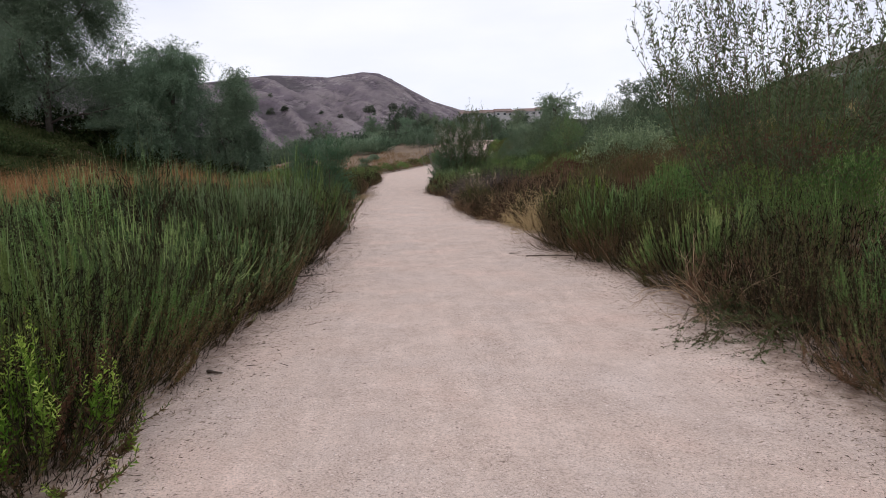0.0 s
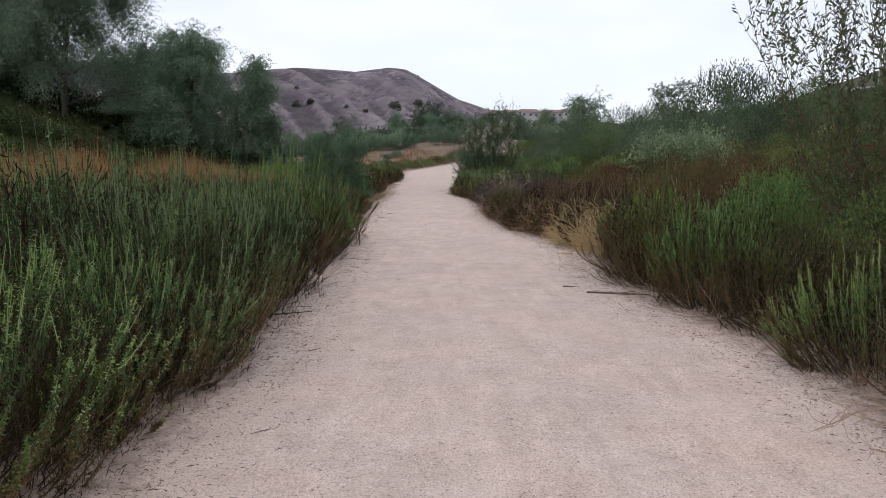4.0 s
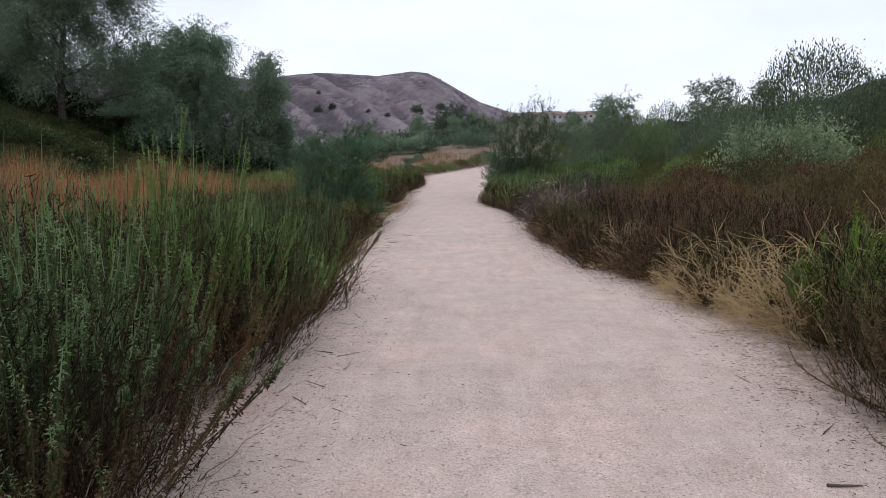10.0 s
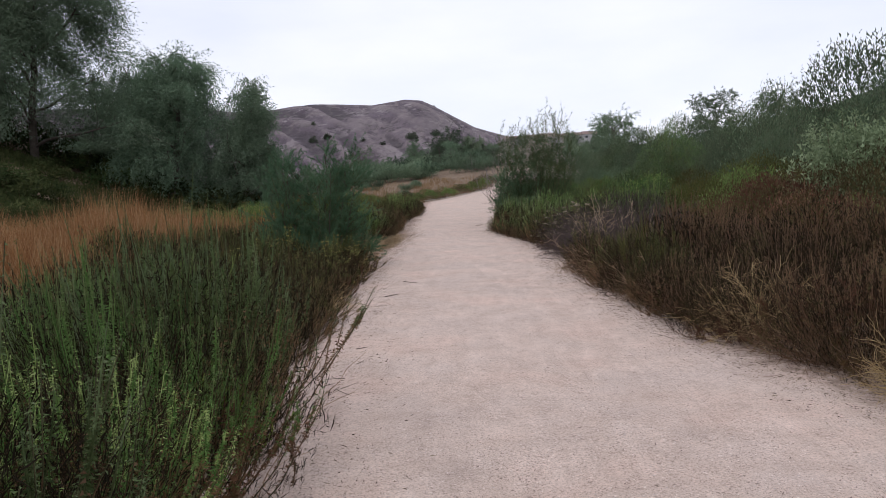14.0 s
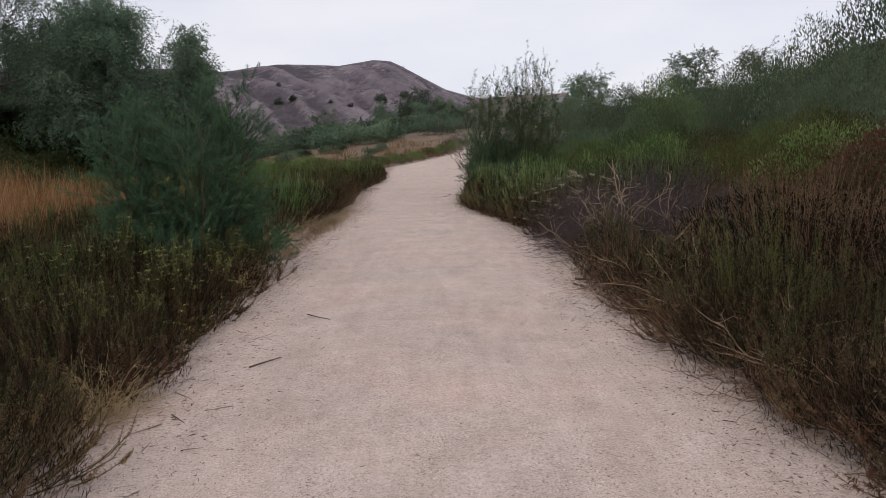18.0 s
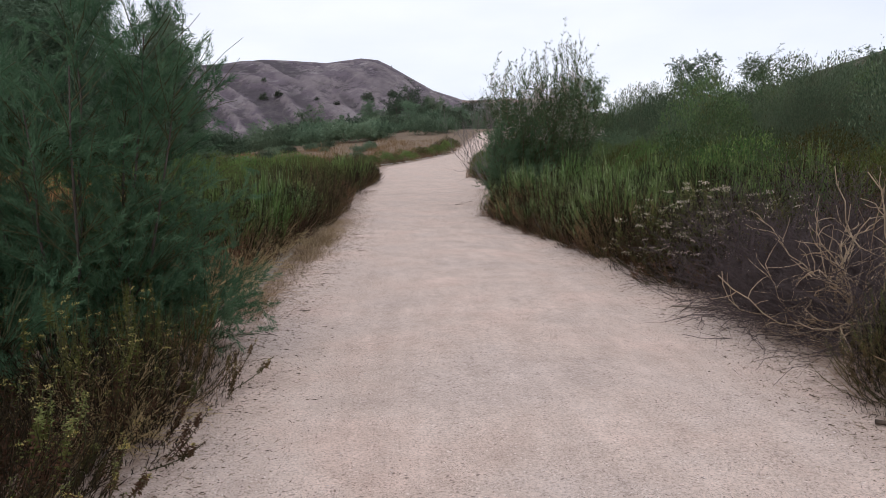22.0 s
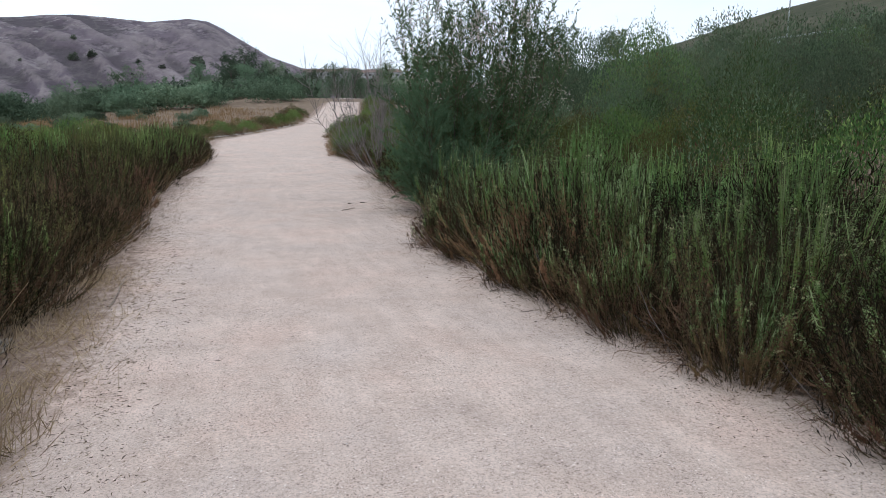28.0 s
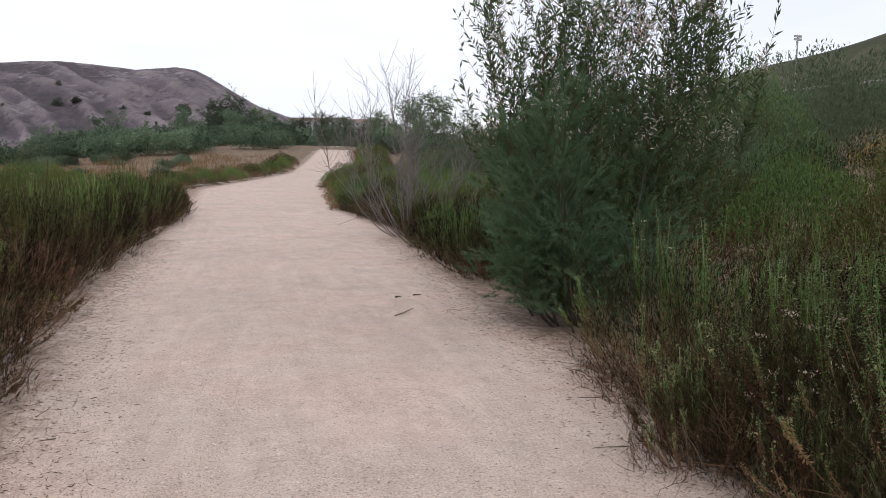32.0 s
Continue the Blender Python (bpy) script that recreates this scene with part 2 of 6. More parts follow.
def hill_material():
    m = bpy.data.materials.new("bare_hillside")
    nt, n, l, out = nodes_of(m)
    tc = n.new("ShaderNodeTexCoord")
    co = tc.outputs["Object"]
    streak = n.new("ShaderNodeMapping")
    streak.inputs["Scale"].default_value = (1.6, 0.45, 1.2)
    l.new(co, streak.inputs["Vector"])
    # brown stops pushed towards purple, so the base colour carries the distance haze
    base = ramp(nt, noise_node(nt, 0.012, 6, 0.6, streak.outputs[0]), [(0.35, (0.138, 0.112, 0.136)), (0.52, (0.178, 0.146, 0.170)), (0.66, (0.218, 0.180, 0.200))])
    rock = noise_node(nt, 0.035, 8, 0.72, co)
    base = mix(nt, ramp(nt, rock, [(0.53, (0, 0, 0)), (0.60, (0.85, 0.85, 0.85))]), base, (0.31, 0.27, 0.28))
    crest = math_node(nt, "ABSOLUTE", math_node(nt, "SUBTRACT", noise_node(nt, 0.016, 5, 0.55, streak.outputs[0]), 0.5))
    base = mix(nt, ramp(nt, crest, [(0.0, (0.5, 0.5, 0.5)), (0.03, (0, 0, 0))]), base, (0.34, 0.29, 0.285))
    # dark downslope streaks coloured in as gully shade that the bump hardly shows
    hollow_shade = noise_node(nt, 0.028, 6, 0.6, streak.outputs[0])
    base = mix(nt, 1.0, base, ramp(nt, hollow_shade, [(0.38, (0.80, 0.79, 0.81)), (0.58, (1.05, 1.05, 1.05))]), "MULTIPLY")
    scrub = noise_node(nt, 0.085, 7, 0.78, co)
    base = mix(nt, ramp(nt, scrub, [(0.52, (0, 0, 0)), (0.62, (0.75, 0.75, 0.75))]), base, (0.082, 0.074, 0.078))
    ledge = n.new("ShaderNodeMapping")
    ledge.inputs["Scale"].default_value = (0.7, 0.7, 2.6)
    l.new(co, ledge.inputs["Vector"])
    outcrop = mix(nt, 1.0, ramp(nt, noise_node(nt, 0.11, 6, 0.7, ledge.outputs[0]), [(0.56, (0, 0, 0)), (0.61, (1, 1, 1))]), ramp(nt, noise_node(nt, 0.011, 3, 0.5, co), [(0.46, (0, 0, 0)), (0.60, (0.9, 0.9, 0.9))]), "MULTIPLY")
    base = mix(nt, outcrop, base, (0.36, 0.32, 0.325))
    # paler towards the spurs, darker towards the beds of the gullies
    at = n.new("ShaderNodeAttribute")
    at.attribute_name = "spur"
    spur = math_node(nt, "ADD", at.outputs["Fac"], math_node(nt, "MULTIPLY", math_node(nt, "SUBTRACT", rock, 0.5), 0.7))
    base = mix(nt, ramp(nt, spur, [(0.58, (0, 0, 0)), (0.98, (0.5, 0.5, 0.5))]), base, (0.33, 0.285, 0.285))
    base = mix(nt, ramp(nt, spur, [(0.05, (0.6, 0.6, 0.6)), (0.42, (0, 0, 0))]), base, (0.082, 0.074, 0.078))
    p = n.new("ShaderNodeBsdfPrincipled")
    p.inputs["Roughness"].default_value, p.inputs["Specular IOR Level"].default_value = 1.0, 0.05
    l.new(base, p.inputs["Base Color"])
    b = n.new("ShaderNodeBump")
    b.inputs["Strength"].default_value, b.inputs["Distance"].default_value = 1.0, 14.0
    l.new(noise_node(nt, 0.05, 8, 0.65, co), b.inputs["Height"])
    l.new(b.outputs[0], p.inputs["Normal"])
    l.new(p.outputs[0], out.inputs["Surface"])
    return m


M_SAND = sand_material()
M_HILL = hill_material()
M_SCRUBHILL = solid("scrub_hillside", [(0.3, (0.030, 0.036, 0.018)), (0.5, (0.058, 0.060, 0.034)), (0.72, (0.13, 0.105, 0.075))], 0.10, 1.0, 0.9, 0.9)
M_SOIL = solid("soil", [(0.3, (0.10, 0.070, 0.050)), (0.5, (0.19, 0.135, 0.095)), (0.72, (0.30, 0.225, 0.16))], 1.2, 0.98, 0.6, 25)
M_STONE = foliage("gravel", [(0.22, 0.170, 0.145), (0.32, 0.250, 0.215), (0.45, 0.36, 0.31), (0.60, 0.50, 0.45), (0.74, 0.65, 0.60)], None, 0.0, 0.95, spray=False)
M_LITTER = foliage("dry_litter", [(0.06, 0.04, 0.03), (0.14, 0.095, 0.07), (0.26, 0.19, 0.14), (0.42, 0.34, 0.26)], None, 0.1, spray=False)
M_WOOD = solid("grey_wood", [(0.3, (0.16, 0.125, 0.10)), (0.6, (0.36, 0.30, 0.25))], 12.0, 0.9, 0.5, 90, (6, 6, 1))
M_DARKWOOD = solid("dark_stick", [(0.3, (0.045, 0.033, 0.028)), (0.6, (0.16, 0.12, 0.095))], 14.0, 0.9, 0.5, 90)
M_BARK = solid("bark", [(0.3, (0.045, 0.037, 0.032)), (0.6, (0.12, 0.10, 0.085))], 3.0, 0.95, 0.8, 20)
M_CONCRETE = solid("weathered_concrete", [(0.3, (0.20, 0.17, 0.15)), (0.6, (0.40, 0.355, 0.315))], 5.0, 0.95, 0.4, 60)
M_WHITE = solid("white_paint", [(0.3, (0.70, 0.69, 0.66)), (0.6, (0.82, 0.81, 0.79))], 6.0, 0.6, 0.1, 60)
M_METAL = solid("grey_metal", [(0.3, (0.30, 0.31, 0.32)), (0.6, (0.45, 0.46, 0.47))], 2.0, 0.5, 0.1, 60)
M_WALL = solid("pale_render", [(0.3, (0.30, 0.30, 0.31)), (0.6, (0.40, 0.40, 0.41))], 0.2, 0.9, 0.1, 4)
M_ROOF = solid("tiled_roof", [(0.3, (0.16, 0.11, 0.10)), (0.6, (0.26, 0.19, 0.17))], 0.5, 0.9, 0.2, 6)
M_GLASS = solid("dark_window", [(0.3, (0.03, 0.035, 0.04)), (0.6, (0.06, 0.07, 0.08))], 0.5, 0.2, 0.0, 6)

M_STEM_BROWN = solid("brown_stem", [(0.3, (0.050, 0.030, 0.021)), (0.6, (0.130, 0.080, 0.052))], 9.0, 0.9, 0.3, 60)
M_STEM_RED = solid("reddish_dry_stem", [(0.3, (0.09, 0.052, 0.032)), (0.6, (0.22, 0.135, 0.085))], 9.0, 0.9, 0.3, 60)
M_STEM_OLIVE = solid("olive_stem", [(0.3, (0.040, 0.044, 0.020)), (0.6, (0.090, 0.085, 0.040))], 9.0, 0.9, 0.3, 60)
M_STEM_TAN = solid("tan_dead_stem", [(0.3, (0.24, 0.155, 0.095)), (0.6, (0.46, 0.325, 0.21))], 9.0, 0.9, 0.3, 60)
M_STEM_PURPLE = solid("grey_purple_stem", [(0.3, (0.050, 0.037, 0.037)), (0.6, (0.120, 0.091, 0.090))], 9.0, 0.9, 0.3, 60)
M_STEM_PALE = solid("pale_bleached_stem", [(0.3, (0.29, 0.205, 0.135)), (0.6, (0.50, 0.375, 0.26))], 9.0, 0.9, 0.3, 60)
M_STEM_STRAW = solid("straw_dead_stem", [(0.3, (0.36, 0.25, 0.125)), (0.6, (0.60, 0.45, 0.245))], 9.0, 0.9, 0.3, 60)
M_STEM_GREY = solid("grey_dead_stem", [(0.3, (0.10, 0.085, 0.085)), (0.6, (0.25, 0.215, 0.205))], 9.0, 0.9, 0.3, 60)

F_SAGE = foliage("sage_green_leaf", [(0.052, 0.096, 0.024), (0.084, 0.140, 0.037), (0.124, 0.190, 0.056), (0.174, 0.240, 0.084)], (0.110, 0.124, 0.036), 0.2, vary=0.40)
F_SAGETIP = foliage("sage_new_growth", [(0.124, 0.212, 0.062), (0.188, 0.286, 0.094), (0.318, 0.405, 0.180)], None, 0.3, vary=0.40)
F_SPRING = foliage("fresh_green_leaf", [(0.064, 0.100, 0.028), (0.112, 0.164, 0.050), (0.172, 0.232, 0.080)], (0.124, 0.124, 0.052))
F_SPRINGTIP = foliage("fresh_green_tip", [(0.112, 0.180, 0.052), (0.164, 0.232, 0.076), (0.250, 0.300, 0.124)], None, 0.2)
F_UMBER = foliage("umber_leaf", [(0.043, 0.033, 0.016), (0.075, 0.054, 0.026), (0.106, 0.088, 0.043)], (0.056, 0.062, 0.022))
F_SPIKE = foliage("blue_green_sage_leaf", [(0.052, 0.096, 0.028), (0.088, 0.146, 0.042), (0.135, 0.202, 0.064), (0.190, 0.256, 0.095)], (0.120, 0.126, 0.042), 0.22, vary=0.35)
F_SPIKETIP = foliage("pale_sage_spike_tip", [(0.146, 0.224, 0.085), (0.230, 0.314, 0.132), (0.370, 0.437, 0.230)], None, 0.3, vary=0.3)
F_BUD = foliage("cream_bud", [(0.40, 0.38, 0.20), (0.52, 0.48, 0.30)], None, 0.2, 0.8, 0.1, spray=False)
F_GREY = foliage("grey_green_leaf", [(0.034, 0.066, 0.023), (0.062, 0.107, 0.038), (0.104, 0.152, 0.061), (0.162, 0.205, 0.097)], (0.094, 0.078, 0.034))
F_GREYTIP = foliage("grey_green_new_growth", [(0.102, 0.162, 0.067), (0.151, 0.217, 0.099), (0.241, 0.304, 0.170)], None, 0.3, vary=0.25)
F_BRIGHT = foliage("yellow_green_leaf", [(0.046, 0.113, 0.011), (0.097, 0.194, 0.021), (0.166, 0.272, 0.036), (0.240, 0.316, 0.063)], (0.129, 0.120, 0.033))
F_BRIGHTTIP = foliage("yellow_green_new_growth", [(0.165, 0.262, 0.035), (0.249, 0.346, 0.058), (0.359, 0.428, 0.111)], None, 0.35)
F_OLIVE = foliage("olive_leaf", [(0.044, 0.050, 0.014), (0.076, 0.083, 0.023), (0.120, 0.112, 0.038)], (0.122, 0.070, 0.032))
F_OLIVETIP = foliage("olive_new_growth", [(0.098, 0.116, 0.036), (0.150, 0.164, 0.056), (0.225, 0.215, 0.092)], None, 0.3, vary=0.45)
F_OLIVEHAZE = foliage("dull_olive_new_growth", [(0.066, 0.080, 0.030), (0.100, 0.112, 0.046), (0.145, 0.146, 0.066)], None, 0.3, vary=0.35)
F_RUST = foliage("rust_brown_leaf", [(0.050, 0.031, 0.017), (0.098, 0.056, 0.031), (0.152, 0.088, 0.048), (0.084, 0.082, 0.026)], (0.060, 0.068, 0.024), vary=0.35)
F_RUSTTIP = foliage("rust_brown_seed_tips", [(0.140, 0.078, 0.049), (0.206, 0.122, 0.076), (0.130, 0.132, 0.049)], None, 0.25)
F_DRY = foliage("dead_lower_leaf", [(0.088, 0.054, 0.030), (0.160, 0.100, 0.056), (0.245, 0.160, 0.094)], None, 0.15)
F_RUSTY = foliage("rust_dead_leaf", [(0.105, 0.058, 0.031), (0.195, 0.115, 0.062), (0.290, 0.185, 0.108)], None, 0.2)
F_SHADE_THATCH = foliage("dead_thatch", [(0.014, 0.011, 0.006), (0.024, 0.019, 0.010), (0.038, 0.029, 0.017)], None, 0.1)
F_SILVER = foliage("silver_leaf", [(0.122, 0.167, 0.088), (0.199, 0.255, 0.141), (0.319, 0.387, 0.230)], None, 0.25, 0.65, 0.1)
F_TAMARISK = foliage("blue_green_feather", [(0.048, 0.097, 0.051), (0.087, 0.153, 0.083), (0.155, 0.232, 0.135)], None, 0.3, 0.8, 0.1)
F_WILLOW = foliage("willow_leaf", [(0.043, 0.070, 0.029), (0.074, 0.110, 0.048), (0.132, 0.174, 0.090)], None, 0.3, 0.6, 0.15)
# thicket green lightened and greyed in the colour for a hazy look
F_HAZY_THICKET = foliage("hazy_thicket_leaf", [(0.052, 0.080, 0.047), (0.090, 0.128, 0.074), (0.148, 0.184, 0.118)], (0.115, 0.120, 0.078), 0.3, 0.7, 0.3)
F_THICKETTIP = foliage("thicket_new_growth", [(0.085, 0.122, 0.070), (0.130, 0.172, 0.100), (0.195, 0.232, 0.146)], None, 0.3, vary=0.3)
F_TREE = foliage("tree_leaf", [(0.085, 0.128, 0.083), (0.156, 0.220, 0.144), (0.281, 0.358, 0.256)], None, 0.40, 0.7, 0.2)
# leaf colour lifted and greyed to carry the haze of distance
F_FARTREE_HAZED = foliage("hazed_far_tree_leaf", [(0.080, 0.118, 0.076), (0.122, 0.172, 0.108), (0.185, 0.230, 0.155)], None, 0.3, 0.8, 0.5)
F_HILLBUSH = foliage("dark_hill_brush", [(0.041, 0.051, 0.038), (0.065, 0.081, 0.057), (0.097, 0.116, 0.081)], None, 0.2)
F_YELLOWFLOWER = foliage("yellow_flower", [(0.42, 0.36, 0.10), (0.55, 0.50, 0.20)], None, 0.2, 0.8, 0.1, spray=False)
F_WHITEFLOWER = foliage("cream_flower", [(0.46, 0.36, 0.28), (0.60, 0.52, 0.43), (0.54, 0.38, 0.31)], None, 0.2, 0.8, 0.1, spray=False)
F_PINKPLUME = foliage("pale_pink_plume", [(0.40, 0.31, 0.30), (0.55, 0.46, 0.45), (0.50, 0.44, 0.34)], None, 0.25, 0.8, 0.15, spray=False)
F_ORANGEGRASS = foliage("russet_dry_grass", [(0.143, 0.066, 0.028), (0.260, 0.140, 0.060), (0.353, 0.240, 0.127)], None, 0.3, spray=False)
F_STRAW = foliage("straw_grass", [(0.246, 0.158, 0.069), (0.370, 0.259, 0.123), (0.475, 0.359, 0.192)], None, 0.3, spray=False)
F_VERGE = foliage("dull_dry_weed", [(0.16, 0.115, 0.065), (0.28, 0.21, 0.125), (0.42, 0.335, 0.215)], None, 0.2, spray=False)
# green made darker in the colour for the shade of the trees
F_SHADED_BANK = foliage("shaded_bank_green", [(0.030, 0.046, 0.018), (0.050, 0.070, 0.025), (0.082, 0.094, 0.038)], None, 0.3, spray=False)


# ---------------------------------------------------------------- mesh tools
def mesh_of(name, verts, faces, material):
    """faces: array n x 3 or n x 4."""
    verts, faces = np.asarray(verts, dtype=np.float32).reshape(-1, 3), np.asarray(faces, dtype=np.int32)
    me = bpy.data.meshes.new(name)
    n, k = faces.shape
    me.vertices.add(len(verts))
    me.vertices.foreach_set("co", verts.ravel())
    me.loops.add(n * k)
    me.loops.foreach_set("vertex_index", faces.ravel())
    me.polygons.add(n)
    me.polygons.foreach_set("loop_start", np.arange(0, n * k, k, dtype=np.int32))
    me.materials.append(material)
    me.update(calc_edges=True)
    return me


def sprayed(me, values):
    """One value a spray, so that each wand of a plant has a tint of its own."""
    at = me.attributes.new("spray", "FLOAT", "POINT")
    at.data.foreach_set("value", np.asarray(values, dtype=np.float32))
    return me


def smooth(me):
    me.polygons.foreach_set("use_smooth", np.ones(len(me.polygons), dtype=bool))
    return me


def part(name, mesh, parent, label=""):
    ob = new(name, mesh)
    ob.parent = parent
    if label:
        ob["label"] = label
    return ob


def unit(v):
    return v / np.maximum(np.linalg.norm(v, axis=-1, keepdims=True), 1e-9)


def tubes(pts, r0, r1, sides=3):
    """Tapered stems along strands n x K x 3; r0, r1: numbers or one per strand."""
    n, k, _ = pts.shape
    tan = unit(np.gradient(pts, axis=1))
    ref = np.where(np.abs(tan[..., 2:3]) > 0.9, np.array([1.0, 0, 0]), np.array([0, 0, 1.0]))
    u = unit(np.cross(tan, ref))
    v = np.cross(tan, u)
    r0, r1 = np.broadcast_to(r0, n), np.broadcast_to(r1, n)
    s = np.linspace(0, 1, k)
    r = (r0[:, None] * (1 - s) + r1[:, None] * s)[:, :, None, None]
    a = np.arange(sides) * 2 * np.pi / sides
    ring = u[:, :, None, :] * np.cos(a)[None, None, :, None] + v[:, :, None, :] * np.sin(a)[None, None, :, None]
    verts = (pts[:, :, None, :] + ring * r).reshape(-1, 3)
    base = (np.arange(n) * k * sides)[:, None, None] + (np.arange(k - 1) * sides)[None, :, None]
    j = np.arange(sides)[None, None, :]
    j2 = (j + 1) % sides
    f = np.stack([base + j, base + j2, base + sides + j2, base + sides + j], axis=-1)
    return verts, f.reshape(-1, 4)


def along(pts, idx, s):
    """Points and directions on strands idx at parameters s in 0..1."""
    k = pts.shape[1]
    x = np.clip(s, 0, 0.9999) * (k - 1)
    i = x.astype(int)
    w = (x - i)[:, None]
    a, b = pts[idx, i], pts[idx, i + 1]
    return a * (1 - w) + b * w, unit(b - a)


def blades(p, d, length, width, rng):
    """Slim leaves: one triangle each, from p along d."""
    side = unit(np.cross(d, unit(rng.normal(size=p.shape)))) * (width if np.isscalar(width) else width[:, None])
    ln = length if np.isscalar(length) else length[:, None]
    v = np.stack([p - side * 0.35, p + d * ln, p + d * ln * 0.42 + side], axis=1)
    return v.reshape(-1, 3), np.arange(len(p) * 3).reshape(-1, 3)


def leaves4(p, d, length, width, rng):
    """Lance-shaped leaves: a lozenge of two triangles each."""
    side = unit(np.cross(d, unit(rng.normal(size=p.shape)))) * (width if np.isscalar(width) else width[:, None]) * 0.5
    ln = length if np.isscalar(length) else length[:, None]
    v = np.stack([p, p + d * ln * 0.45 + side, p + d * ln, p + d * ln * 0.45 - side], axis=1)
    return v.reshape(-1, 3), np.arange(len(p) * 4).reshape(-1, 4)


def leaf_dirs(tan, spread, rng):
    out = unit(np.cross(tan, unit(rng.normal(size=tan.shape))))
    return unit(tan * (1 - spread) + out * spread + rng.normal(size=tan.shape) * 0.12)


def join(chunks):
    vs, fs, o = [], [], 0
    for v, f in chunks:
        vs.append(v)
        fs.append(f + o)
        o += len(v)
    return np.concatenate(vs), np.concatenate(fs)


# ---------------------------------------------------------------- the lie of the land
def S(x):
    x = np.clip(x, 0, 1)
    return x * x * (3 - 2 * x)


LEFT_Y = [-14, 0, 3, 5, 8, 10, 14, 18, 22, 26, 30, 33, 38, 42, 46, 52, 60, 70]
LEFT_X = [-1.7, -1.7, -1.55, -1.45, -1.65, -1.8, -2.1, -2.3, -2.45, -2.55, -2.5, -2.6, -3.1, -3.2, -3.25, -2.95, -3.3, -3.4]
RIGHT_Y = [-14, 0, 3, 5.5, 7.5, 10, 11, 13, 15, 18, 20, 22, 24, 26, 28, 30, 32, 33.4, 35, 37, 40, 44, 49, 57, 70]
RIGHT_X = [2.4, 2.4, 2.45, 2.55, 2.05, 2.1, 2.4, 2.1, 1.6, 1.42, 1.3, 1.5, 1.62, 1.5, 1.4, 1.02, 0.90, 0.75, 1.05, 1.15, 1.4, 1.8, 2.4, 2.05, 3.5]


def left_edge(y):
    return np.interp(y, LEFT_Y, LEFT_X)


def right_edge(y):
    return np.interp(y, RIGHT_Y, RIGHT_X)


def height(x, y):
    x, y = np.asarray(x, float), np.asarray(y, float)
    rise = np.interp(y, [40, 50, 57, 70, 80, 91, 102, 118, 132, 160, 260, 420, 900], [0, 0.08, 0.25, 0.7, 1.1, 1.75, 2.9, 4.7, 6.1, 7.2, 9.5, 13, 16])
    z = rise * (0.15 + 0.85 * S((x + 45) / 45))
    z = z + 0.42 * np.clip(-x - 19.5, 0, 19) * S((y - 35) / 9) * (1 - 0.55 * S((y - 62) / 14)) * S((95 - y) / 20)
    foot = np.interp(y, [60, 90, 130, 200], [4, 14, 26, 40])
    z = z + 0.15 * np.clip(x - foot, 0, 40) * S((420 - y) / 200)
    return z


def ground_mesh():
    xs = np.concatenate([np.linspace(-1400, -60, 24), np.arange(-56, 56, 1.6), np.linspace(60, 1400, 24)])
    ys = np.concatenate([np.linspace(-500, -24, 14), np.arange(-20, 150, 1.6), np.linspace(156, 1600, 40)])
    gx, gy = np.meshgrid(xs, ys)
    gz = height(gx, gy)
    near = (gx > left_edge(gy) - 0.6) & (gx < right_edge(gy) + 0.6)
    gz = gz - 0.02 + np.where(near | (np.abs(gx) > 60), 0, 0.03 * np.sin(gx * 2.1 + gy) * np.sin(gy * 1.7))
    n, k = gx.shape
    i = np.arange(n * k).reshape(n, k)
    f = np.stack([i[:-1, :-1], i[:-1, 1:], i[1:, 1:], i[1:, :-1]], axis=-1).reshape(-1, 4)
    return smooth(mesh_of("ground", np.stack([gx, gy, gz], -1), f, M_SOIL))


tagged(new("ground", ground_mesh()), "brown soil strewn with dry litter under the scrub", "ground", kind="structure")


FAR_Y = [70, 78, 85, 91.5, 103.5, 120, 135, 152]
FAR_LEFT = [-3.4, -1.2, 1.0, 3.1, 5.6, 8.6, 11.5, 15.0]
FAR_RIGHT = [3.5, 4.6, 6.0, 8.0, 10.2, 12.8, 15.5, 19.0]


